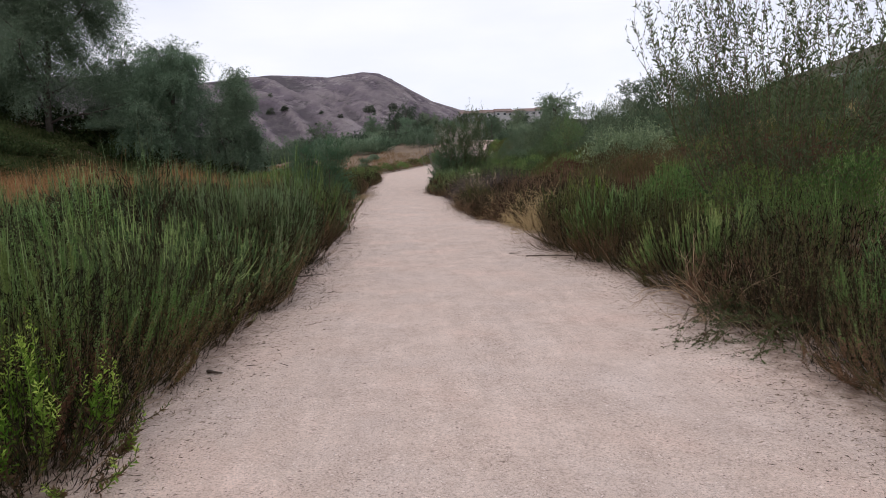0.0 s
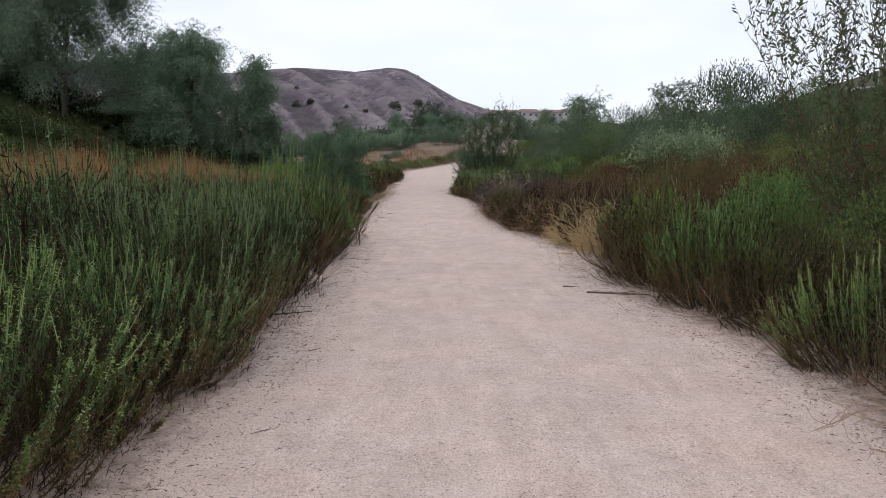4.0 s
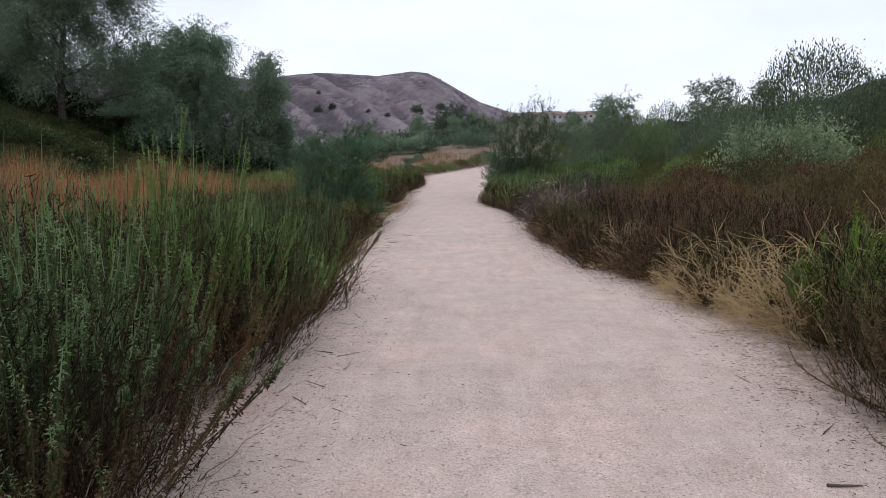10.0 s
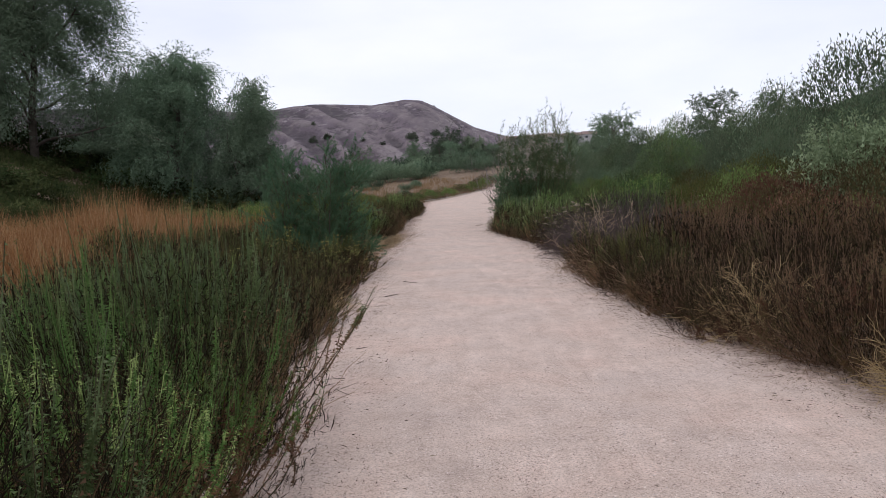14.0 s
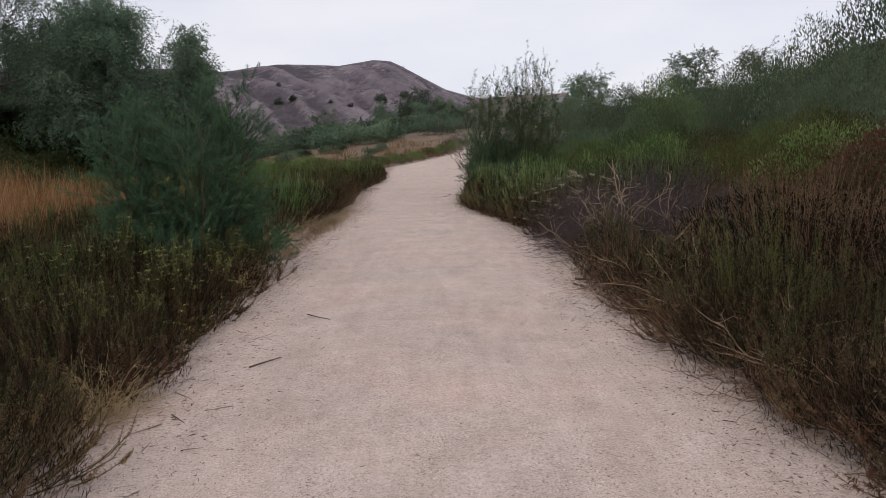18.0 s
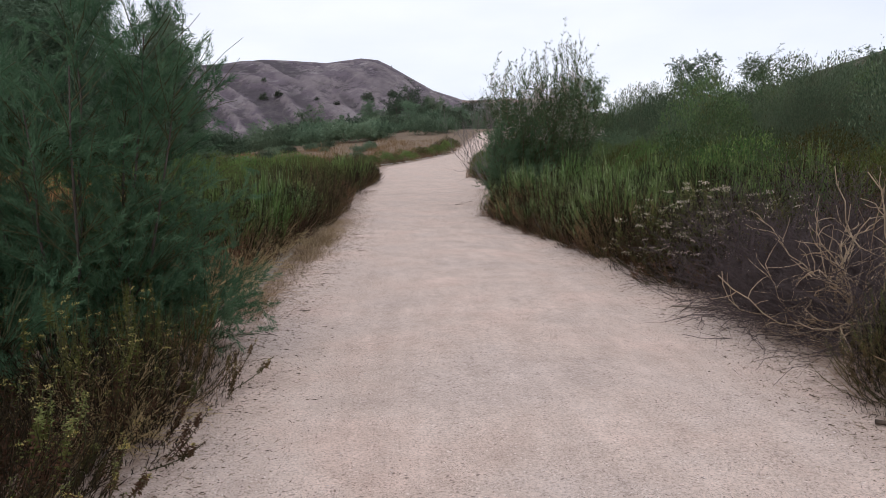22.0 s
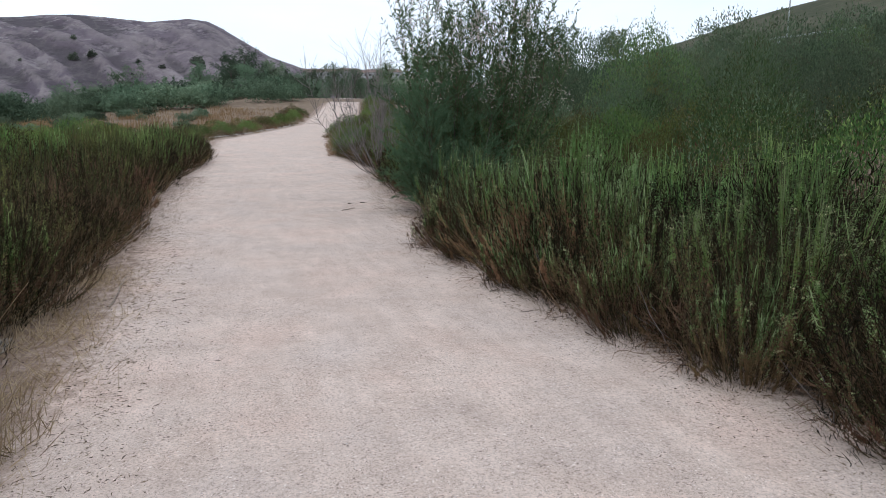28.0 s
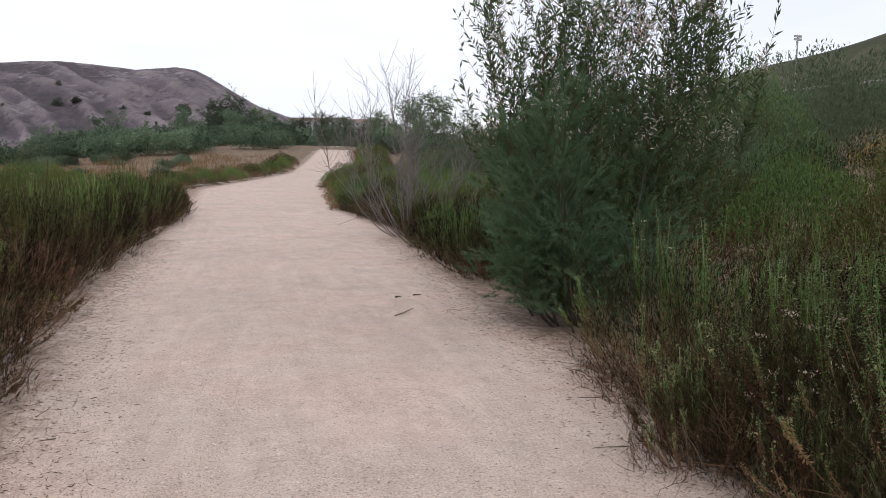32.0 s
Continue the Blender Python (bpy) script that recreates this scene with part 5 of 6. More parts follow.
hedge(SAGE_1 + GREY_1, -1, 10.6, 14.2, [(0.7, 1.4, 0.9, 1.05), (2.2, 1.5, 0.75, 0.95)], 6)
hedge(OLIVE[:1] + OLIVE[2:], -1, 14.2, 18.4, [(-0.2, 1.3, 0.55, 0.75)], 7)
hedge(OLIVE_1 + GREY_1[:1], -1, 14.0, 21.0, [(0.9, 1.5, 0.65, 0.85), (2.1, 1.5, 0.65, 0.85)], 8)
hedge(YELLOW, -1, 17.6, 21.6, [(-0.15, 1.3, 0.8, 1.0), (0.8, 1.4, 0.8, 1.0)], 9)
scatter(BRIGHT, [(-1.85, 3.55, 0.6), (-1.95, 1.3, 0.75), (-2.0, 12.4, 0.7)], 14)
hedge(OLIVE_1, -1, 20.6, 27.0, [(2.6, 1.5, 0.7, 0.92), (3.8, 1.5, 0.75, 0.95)], 12)
hedge(BROWN_BASE[2:] + SAGE[:1], -1, 25.0, 31.2, [(0.40, 1.2, 0.82, 1.0)], 11)
hedge(OLIVE, -1, 31.2, 34.0, [(0.30, 1.25, 0.9, 1.05)], 53)
hedge(SAGE_1[:2], -1, 24.6, 30.0, [(1.4, 1.5, 0.8, 1.0)], 52)
hedge(OLIVE_1 + SAGE_1[1:2], -1, 29.0, 34.0, [(1.5, 1.5, 0.85, 1.08), (2.7, 1.6, 0.9, 1.1)], 10)
hedge(OLIVE[:1] + OLIVE[2:] + RUST[:1], -1, 33.6, 40.0, [(0.12, 1.35, 0.95, 1.15)], 16)
hedge(OLIVE_1 + RUST_1[:1], -1, 34.0, 42.0, [(1.2, 1.5, 1.02, 1.22)], 17)
hedge(OLIVE_1 + SAGE_1[:1], -1, 40.2, 59.0, [(0.05, 1.4, 0.98, 1.2), (1.3, 1.5, 1.0, 1.25)], 18)
hedge(OLIVE_2 + SAGE_2[:2], -1, 34.0, 60.0, [(2.6, 1.6, 0.95, 1.15), (4.2, 1.7, 0.95, 1.15), (6.0, 1.8, 0.8, 1.0), (8.2, 2.0, 0.8, 1.0), (11.0, 2.2, 0.7, 0.95)], 19)
scatter(OLIVE_2 + SAGE_2[:1], [(float(np.interp(y, [68, 72, 78, 85, 91, 103], [-4.8, -4.6, -2.5, -0.3, 1.8, 4.3]) - 0.9 * (i % 2)), float(y), 0.6 + 0.1 * (i % 4)) for i, y in enumerate(np.arange(68, 104, 1.2))], 43)

# ---------------------------------------------------------------- the other verge
hedge(OLIVE + SAGE[:1], 1, -3.2, 4.6, [(0.05, 1.35, 0.6, 0.8)], 21)
hedge(SAGE_1 + OLIVE_1, 1, -3.0, 10.6, [(1.0, 1.5, 0.8, 1.0)], 22)
hedge(SAGE[:2] + OLIVE[:2], 1, 4.6, 10.6, [(0.0, 1.35, 0.78, 1.0)], 23)
hedge(SAGE_2 + OLIVE_2[:1], 1, -3.0, 11.5, [(2.0, 1.5, 0.75, 0.98), (3.4, 1.6, 0.75, 0.98)], 24)
hedge(RUST + OLIVE[2:], 1, 12.4, 16.4, [(-0.16, 1.25, 0.78, 1.0)], 25)
hedge(OLIVE[:1] + RUST[:1] + OLIVE[2:], 1, 16.0, 21.6, [(-0.16, 1.2, 0.62, 0.82)], 51)
hedge(RUST_1, 1, 11.2, 21.8, [(0.9, 1.35, 0.95, 1.2), (1.9, 1.4, 1.0, 1.25)], 26)
hedge(RUST_2 + OLIVE_2[1:2], 1, 10.5, 24.5, [(3.0, 1.4, 0.92, 1.2), (4.3, 1.4, 0.95, 1.2)], 27)
hedge(BROWN_BASE, 1, 26.2, 35.4, [(-0.32, 1.2, 0.85, 1.05)], 28)
hedge(BROWN_BASE, 1, 27.2, 33.8, [(-0.36, 2.1, 0.42, 0.6)], 33)
hedge(SAGE_1, 1, 26.6, 35.8, [(0.85, 1.4, 1.0, 1.15)], 49)
hedge(SAGE_1 + OLIVE_1[:2], 1, 26.6, 35.8, [(1.3, 1.4, 1.0, 1.22), (2.3, 1.45, 1.05, 1.3)], 29)
hedge(OLIVE_2 + RUST_2[:1], 1, 22.0, 27.5, [(3.3, 1.4, 0.95, 1.15), (4.9, 1.5, 1.0, 1.3)], 54)
hedge(SAGE_2 + OLIVE_2[:2], 1, 27.5, 46.0, [(3.5, 1.4, 1.0, 1.3), (4.9, 1.5, 1.0, 1.25)], 30)
hedge(SAGE_1 + OLIVE_1, 1, 39.6, 57.0, [(0.05, 1.4, 0.75, 1.0), (1.1, 1.4, 0.9, 1.15)], 31)
hedge(SAGE_2, 1, 40.0, 62.0, [(2.4, 1.5, 0.9, 1.15)], 32)
hedge(SAGE_2 + OLIVE_2, 1, 56.0, 74.0, [(0.0, 1.3, 0.8, 1.05), (1.4, 1.4, 0.9, 1.2)], 36)
scatter(SAGE_2 + OLIVE_2, [(float(np.interp(y, [74, 78, 85, 92, 104, 120], [4.6, 5.8, 7.4, 9.6, 11.9, 14.6]) + 1.6 * (i % 2)), float(y), 0.85 + 0.12 * (i % 4)) for i, y in enumerate(np.arange(74, 120, 1.1))], 47)
SALTBUSH_AT = (7.95, 22.4)
thicket(SAGE_2 + OLIVE_2, 8.0, 15.0, -2, 12, 1.9, 0.75, 1.15, 48)
thicket(OLIVE_2 + RUST_2 + SAGE_2[:1], 7.0, 14.5, 11, 27, 1.7, 0.85, 1.2, 50, [(*SALTBUSH_AT, 2.0)])
thicket(MULE, 7.0, 9.4, 25, 74, 2.3, 0.92, 1.22, 39, [(*SALTBUSH_AT, 4.0)])
thicket(MULE, 9.4, 13.0, 30, 45, 2.7, 1.32, 1.66, 37, [(11.6, 34.8, 1.4)])
thicket(MULE, 9.4, 13.0, 45, 74, 2.8, 1.42, 1.75, 56)
thicket(MULE + THICKET[:1], 13.0, 22.0, 30, 44, 3.0, 1.28, 1.72, 44, [(23, 40, 6.0), (16.8, 39.2, 2.4)])
thicket(MULE + THICKET[:1], 13.0, 22.0, 44, 66, 3.1, 1.3, 1.72, 57)

# taller thicket climbing away from the path
thicket(MULE, 15.0, 27.0, 6, 32, 2.6, 0.6, 0.9, 38)
thicket(THICKET + MULE[:1], 18.0, 38.0, 32, 92, 4.0, 0.85, 1.35, 40, [(23, 40, 8.0)])
thicket(THICKET, 38.0, 64.0, 52, 98, 5.2, 0.95, 1.45, 55)

# ---------------------------------------------------------------- single plants
P_SILVER = lumpy_shrub(121, "rounded silvery-grey saltbush among the brown scrub", F_SILVER, 1.9, 2.35, 17000, 0.085, "saltbush", lumps=75)
P_SILVER.matrix_world = pose(*SALTBUSH_AT, float(height(*SALTBUSH_AT)) - 0.02)
T_LEFT = feather_shrub(131, "blue-green tamarisk bush with fine feathery sprays", 1.3, 2.45, 1250, 84)
T_LEFT.matrix_world = pose(-3.48, 22.0, -0.02)
T_RIGHT = feather_shrub(132, "blue-green tamarisk bush overhanging the path edge", 1.32, 2.7, 1100, 84)
T_RIGHT.matrix_world = pose(1.88, 36.8, -0.02, 0, 0, 150)
W_RIGHT = willow_shrub(133, "tall airy willow with faded pink plumes", 1.75, 4.7, 72, 14, 20, 0.11, plumes=240, lower=0.06, slim=0.22)
W_RIGHT.matrix_world = pose(2.85, 38.2, -0.02)
W_START = willow_shrub(134, "tall sparse willow with thin grey rods", 2.2, 5.0, 80, 14, 12, 0.085, lower=0.06, rod=0.008, slim=0.30)
W_START.matrix_world = pose(5.7, 7.9, -0.02)
W_BARE = willow_shrub(135, "bare twiggy grey shrub beyond the willow", 2.1, 4.0, 26, 40, 0, bare=True, rod=0.013, lower=0.25)
W_BARE.matrix_world = pose(2.45, 46.4, -0.02)
SKELETON = tangle(141, "sprawling straw-coloured dead tumbleweed skeleton at the verge", M_STEM_STRAW, 0.85, 0.7, 130, thick=0.005, name="tumbleweed")
for x, y, s in ((2.75, 11.1, 1.0), (2.55, 12.1, 0.9), (3.3, 10.9, 1.15), (2.45, 12.9, 0.6), (2.15, 14.9, 0.75)):
    copy_thing(SKELETON, pose(x, y, 0, 0, 0, x * 200)).scale = (s, s, s)
WITHERED = tangle(144, "reddish-brown withered weed sprawling at the foot of the shrubs", M_STEM_RED, 0.8, 0.5, 70, thick=0.0045, name="tumbleweed", curl=0.2)
for y, k in ((13.9, 0.7), (15.8, 0.65), (16.9, 0.75), (18.0, 0.7), (19.1, 0.75), (20.1, 0.7)):
    copy_thing(WITHERED, pose(float(right_edge(y)) + 0.28, y, 0, 0, 0, y * 77)).scale = (k, k, k)
WITHERED_BROWN = tangle(145, "brown withered weed under the sagebrush", M_STEM_RED, 0.7, 0.45, 80, thick=0.004, name="tumbleweed", curl=0.22)
for y, k in ((26.9, 0.8), (28.0, 0.75), (29.1, 0.85), (30.2, 0.8), (31.3, 0.85), (32.3, 0.9), (33.3, 0.85), (34.4, 0.8)):
    copy_thing(WITHERED_BROWN, pose(float(right_edge(y)) + 0.16, y, 0, 0, 0, y * 91)).scale = (k, k, k)
for x, y, k in ((-3.15, 24.2, 0.55), (-3.2, 25.1, 0.6), (-3.25, 26.0, 0.55), (-3.3, 27.2, 0.6), (-3.3, 28.4, 0.55), (-2.7, 20.9, 0.5), (-2.35, 17.2, 0.45)):
    copy_thing(SKELETON, pose(x, y, 0, 0, 0, y * 133)).scale = (k, k, k)
DEADTOP = tangle(142, "pale bare dead stems on top of the scrub", M_STEM_TAN, 0.7, 0.75, 26, thick=0.0045, curl=0.22)
for x, y, s, h in ((2.3, 22.3, 0.8, 0.55), (2.3, 15.0, 0.7, 0.1), (-2.75, 24.0, 0.6, 0.0), (2.55, 3.3, 0.8, 0.1), (-3.3, 27.2, 0.8, 0.0), (1.9, 19.2, 0.7, 0.15)):
    copy_thing(DEADTOP, pose(x, y, 0, 0, 0, y * 50)).scale = (s, s, s * (1 + h * 1.4))
GNARLED = tangle(143, "bare tan dead shrub with curled forking branches", M_STEM_PALE, 0.66, 1.30, 44, 11, 0.0085, "dead_shrub", 3, 0.34, rise=0.8)
for x, y, k in ((2.25, 22.4, 1.0), (2.9, 21.9, 0.75)):
    copy_thing(GNARLED, pose(x, y, 0, 0, 0, x * 333)).scale = (k, k, k)
ARCHING = tangle(146, "long tan dead stems arching out of the scrub", M_STEM_TAN, 0.85, 0.8, 22, 9, 0.0042, "tumbleweed", 2, 0.13)
for y, k in ((16.6, 0.85), (17.5, 0.95), (18.6, 0.9), (19.9, 0.95)):
    copy_thing(ARCHING, pose(float(right_edge(y)) + 0.42, y, 0, 0, 0, y * 211)).scale = (k, k, k)
PURPLE = [tangle(151 + i, "grey-purple dead twiggy shrub", M_STEM_PURPLE, 0.85, 0.75, 130, 9, 0.0032, "dead_shrub", 5, 0.16) for i in range(2)]
scatter(PURPLE, [(2.15, 22.6, 1.05), (2.15, 23.5, 1.1), (2.55, 24.3, 1.2), (2.95, 23.3, 1.4), (2.3, 21.8, 0.95), (3.1, 24.5, 1.4), (3.0, 22.3, 1.3), (3.5, 23.8, 1.5)], 152)
BUCK = [wand_shrub(155, "buckwheat shrub with clusters of cream flower heads", F_OLIVE, F_OLIVETIP, 0.75, 1.1, 0.022, F_RUST, flowers=105, name="flowering_buckwheat", splay=0.6, core=0.6, dry_to=0.35)]
scatter(BUCK, [(1.95, 24.75, 0.85), (2.0, 25.35, 1.2), (2.25, 26.1, 0.85), (2.65, 25.1, 1.2), (2.8, 25.9, 1.2), (1.6, 33.2, 0.95)], 156)
scatter(BRIGHT, [(3.15, 10.7, 1.5)], 47)
discard(SAGE + BROWN_BASE + SAGE_1 + SAGE_2 + GREY + GREY_1 + YELLOW + BRIGHT + OLIVE + OLIVE_1 + OLIVE_2 + RUST + RUST_1 + RUST_2 + MULE + THICKET + PURPLE + BUCK + [SKELETON, WITHERED, WITHERED_BROWN, DEADTOP, GNARLED, ARCHING])



def sprig(seed, x, y, heading, reach, n=9):
    """A low branch lying out over the gravel, its side shoots set with small grey-green leaves."""
    rng = np.random.default_rng(seed)
    a = radians(heading) + rng.normal(size=n) * 0.32
    s = np.linspace(0, 1, 6)
    ln = reach * rng.uniform(0.55, 1.05, n)
    pts = np.stack([np.cos(a)[:, None] * ln[:, None] * s, np.sin(a)[:, None] * ln[:, None] * s + 0.10 * np.sin(s * 3)[None] * rng.normal(size=(n, 1)), np.broadcast_to(0.05 + 0.16 * np.sin(s * 3.0), (n, 6))], -1)
    idx = rng.integers(0, n, n * 9)
    o, t = along(pts, idx, rng.uniform(0.2, 0.98, len(idx)))
    d = unit(t + rng.normal(size=t.shape) * np.array([0.7, 0.7, 0.35]))
    q = np.stack([o + d * (0.22 * v) for v in (0.0, 0.33, 0.66, 1.0)], 1)
    q[..., 2] = np.maximum(q[..., 2], 0.045)
    li = np.repeat(np.arange(len(q)), 26)
    p, t = along(q, li, rng.uniform(0, 1, len(li)))
    v = blades(p, leaf_dirs(t, 0.55, rng), 0.022 * rng.uniform(0.6, 1.3, len(li)), 0.006, rng)
    v[0][:, 2] = np.maximum(v[0][:, 2], 0.034)
    root = make_thing("sprawling_sprig", "low grey-green sprig sprawling over the gravel edge", "shrub", [("brushwood", mesh_of("brushwood", *tubes(pts, 0.005, 0.002), M_STEM_BROWN), ""), ("twiggery", mesh_of("twiggery", *tubes(q, 0.0022, 0.001), M_STEM_BROWN), ""),
                      ("foliage", sprayed(mesh_of("foliage", *v, F_GREY), np.repeat(rng.uniform(0, 1, len(q))[li], 3)), "")])
    root.matrix_world = pose(x, y, 0)


sprig(171, 2.75, 3.45, 232, 1.25)
sprig(172, 2.95, 2.75, 215, 0.95)

# ---------------------------------------------------------------- trees on the bank
for i, (x, y, h, r) in enumerate([(-16.2, 59.0, 10.8, 3.4), (-21.8, 58.0, 13.2, 4.4), (-31.2, 57.0, 20.5, 7.2), (-37.5, 52.0, 16.0, 6.3), (-26.5, 64.0, 10.5, 4.8), (-50, 60, 13, 6)]):
    t = tree(160 + i, "tall grey-green tree with drooping feathery foliage", h, r, 0.3, 17, int((170 if x > -42 and y < 62 else 80) * r * r + 700), 24, 0.20, 0.55, F_TREE, big=True)
    t.matrix_world = pose(x, y, float(height(x, y)))

BANK = [lumpy_shrub(175 + i, "low bush on the green bank, darkened for tree shade", F_SHADED_BANK, 1.1, 0.9, 700, 0.12, "bank_bush", stems=8) for i in range(2)]
rng = np.random.default_rng(45)
scatter(BANK, [(float(rng.uniform(-42, -11)), float(rng.uniform(35, 56)), float(rng.uniform(0.8, 1.7))) for _ in range(130)], 46)
# larger bushes added at the tree feet to darken beneath the crowns
scatter(BANK, [(float(rng.uniform(-44, -15)), float(rng.uniform(56.5, 63)), float(rng.uniform(1.8, 3.0))) for _ in range(34)], 56)
discard(BANK)

# far trees and bushes
rng = np.random.default_rng(50)
spots = [(-2.0, 166.0, 1.0), (4.0, 172, 0.7), (-11, 172, 0.8), (-28, 165, 0.75)]
for i in range(90):
    a, r = -48 + 61 * (i + rng.uniform(0, 1)) / 90, rng.uniform(145, 250)
    spots.append((float(r * math.sin(radians(a))), float(r * math.cos(radians(a))), float(rng.uniform(0.55, 1.0) * r / 200)))
for i in range(16):
    a, r = 2.2 + 0.65 * i, 250 + 12 * (i % 3)
    spots.append((float(r * math.sin(radians(a))), float(r * math.cos(radians(a))), 0.92 + 0.09 * (i % 4)))
scatter(FAR_TREES, spots + [(36.0, 168.0, 1.3), (36.9, 110.0, 1.05), (46.6, 109.9, 0.95), (15.2, 93.3, 0.5), (27.9, 132, 0.8), (55, 100, 0.65), (60, 80, 0.6), (48, 70, 0.5)], 51)
spots = []
for i in range(150):
    a, r = -52 + 64 * (i + rng.uniform(0, 1)) / 150, rng.uniform(112, 165)
    spots.append((float(r * math.sin(radians(a))), float(r * math.cos(radians(a))), float(rng.uniform(0.7, 1.4))))
for _ in range(90):
    a, r = rng.uniform(14, 78), rng.uniform(60, 200)
    spots.append((float(r * math.sin(radians(a))), float(24 + r * math.cos(radians(a))), float(rng.uniform(0.7, 1.3))))
for _ in range(30):
    spots.append((float(rng.uniform(-20, 6)), float(rng.uniform(108, 150)), float(rng.uniform(0.6, 1.0))))
for _ in range(46):
    spots.append((float(rng.uniform(-42, -6)), float(rng.uniform(64, 104)), float(rng.uniform(0.2, 0.45))))
scatter(FAR_BUSH, [q for q in spots if not (q[1] > 60 and np.interp(q[1], FAR_Y, FAR_LEFT) - 3.5 < q[0] < np.interp(q[1], FAR_Y, FAR_RIGHT) + 3.5)], 52)
rng = np.random.default_rng(53)


def hill_spot(az, el):
    """The place on the hill's face at that bearing and that angle above the level."""
    for r in range(345, 640, 5):
        x, y = r * math.sin(radians(az)), 10 + r * math.cos(radians(az))
        if math.degrees(math.atan2(hill_height(x, y) - 1.45, r)) > el:
            break
    return x, y


for az, el, k in [(-12.2, 4.6, 1.4), (-11.0, 4.75, 1.3), (-12.1, 6.0, 0.8), (-2.0, 7.5, 0.7), (-3.9, 4.6, 1.6), (-1.9, 4.9, 1.4)] + [(float(rng.uniform(-40, 1)), float(rng.uniform(3.4, 4.7)), float(rng.uniform(0.4, 0.9))) for _ in range(12)]:
    x, y = hill_spot(az, el)
    c = copy_thing(HILL_BUSH[int(k * 10) % 2], pose(x, y, hill_height(x, y) - 1.0, 0, 0, x))
    c.scale = (k, k, k)
    tagged(c, "dark round bush on the bare hillside", "shrub")
discard(FAR_TREES + FAR_BUSH + HILL_BUSH)


# ---------------------------------------------------------------- grasses and litter
def grass(name, label, mat, count, place, tall, width, seed, lean=0.25):
    rng = np.random.default_rng(seed)
    x, y = place(rng, count)
    p = np.stack([x, y, height(x, y) - 0.01], -1)
    d = unit(np.stack([rng.normal(size=count) * lean, rng.normal(size=count) * lean, np.ones(count)], -1))
    swell = 0.72 + 0.42 * np.sin(x * 0.8 + 1.3 * np.sin(y * 0.5)) * np.sin(y * 0.6 + 0.8 * np.sin(x * 0.6))
    ob = new(name, mesh_of(name, *blades(p, d, tall * swell * rng.uniform(0.45, 1.2, count), width, rng), mat))
    return tagged(ob, label, "grass", kind="stuff")


def in_clumps(rng, count, x0, x1, y0, y1, clumps, spread):
    cx, cy = rng.uniform(x0, x1, clumps), rng.uniform(y0, y1, clumps)
    i = rng.integers(0, clumps, count)
    return cx[i] + rng.normal(size=count) * spread, cy[i] + rng.normal(size=count) * spread


def in_field(rng, count):
    x, y = in_clumps(rng, count, -80, 12, 62, 108, 900, 0.8)
    edge = np.interp(y, [60, 70, 78, 85, 91, 103, 120, 135], [-3.3, -3.4, -1.2, 1.0, 3.1, 5.6, 8.6, 11.5])
    return np.where(x > edge - 3.0, edge - 3.0 - np.abs(x - edge + 3) * 2.5, x), y


grass("russet_grass", "russet dry grass covering the flat behind the shrubs", F_ORANGEGRASS, 90000, lambda g, n: in_clumps(g, n, -30, -7.2, 12, 34, 1000, 0.4), 1.8, 0.011, 61)
grass("straw_grass", "pale straw-coloured dry grass field", F_STRAW, 36000, lambda g, n: in_field(g, n), 0.75, 0.028, 62)
grass("straw_grass", "pale dry grass patch among the thicket", F_STRAW, 11000, lambda g, n: in_clumps(g, n, 18.5, 29, 38, 50, 150, 0.6), 1.1, 0.025, 63)
grass("bank_grass", "green growth covering the bank, darkened for tree shade", F_SHADED_BANK, 70000, lambda g, n: in_clumps(g, n, -48, -9.5, 33.5, 58, 1700, 0.6), 0.5, 0.05, 64)
grass("bank_grass", "green growth on the foot of the bank, darkened for tree shade", F_SHADED_BANK, 34000, lambda g, n: in_clumps(g, n, -46, -14, 34, 46, 1400, 0.5), 0.6, 0.10, 67)
grass("verge_grass", "flattened straw weeds at the foot of the shrubs", F_VERGE, 1500, lambda g, n: in_clumps(g, n, -3.3, -2.7, 30, 36, 60, 0.09), 0.16, 0.003, 66, 1.2)
grass("verge_grass", "dry straw weeds along the verge", F_VERGE, 8000, lambda g, n: in_clumps(g, n, -3.3, -2.5, 22.0, 33.0, 260, 0.11), 0.20, 0.003, 65, 1.1)
grass("verge_grass", "upright dead straw weeds beside the edging", F_VERGE, 2600, lambda g, n: in_clumps(g, n, -2.82, -2.52, 23.4, 29.5, 60, 0.09), 0.28, 0.004, 68, 0.6)


def litter(seed, count):
    rng = np.random.default_rng(seed)
    y = rng.uniform(-3, 46, count)
    side = rng.uniform(0, 1, count) < 0.5
    x = np.where(side, left_edge(y) + 0.15 + rng.normal(size=count) * np.where((y > 8) & (y < 20), 0.40, 0.24), right_edge(y) - 0.12 + rng.normal(size=count) * 0.24)
    p = np.stack([x, y, height(x, y) + 0.036 + rng.uniform(0, 0.012, count)], -1)
    a = rng.uniform(0, 2 * np.pi, count)
    d = unit(np.stack([np.cos(a), np.sin(a), rng.normal(size=count) * 0.12], -1))
    return mesh_of("litter", *blades(p, d, 0.016 * (0.4 + 2.6 * rng.uniform(0, 1, count) ** 3), 0.0045, rng), M_LITTER)


tagged(new("leaf_litter", litter(71, 84000)), "dry leaf and twig litter along the path edges", "litter", kind="stuff")


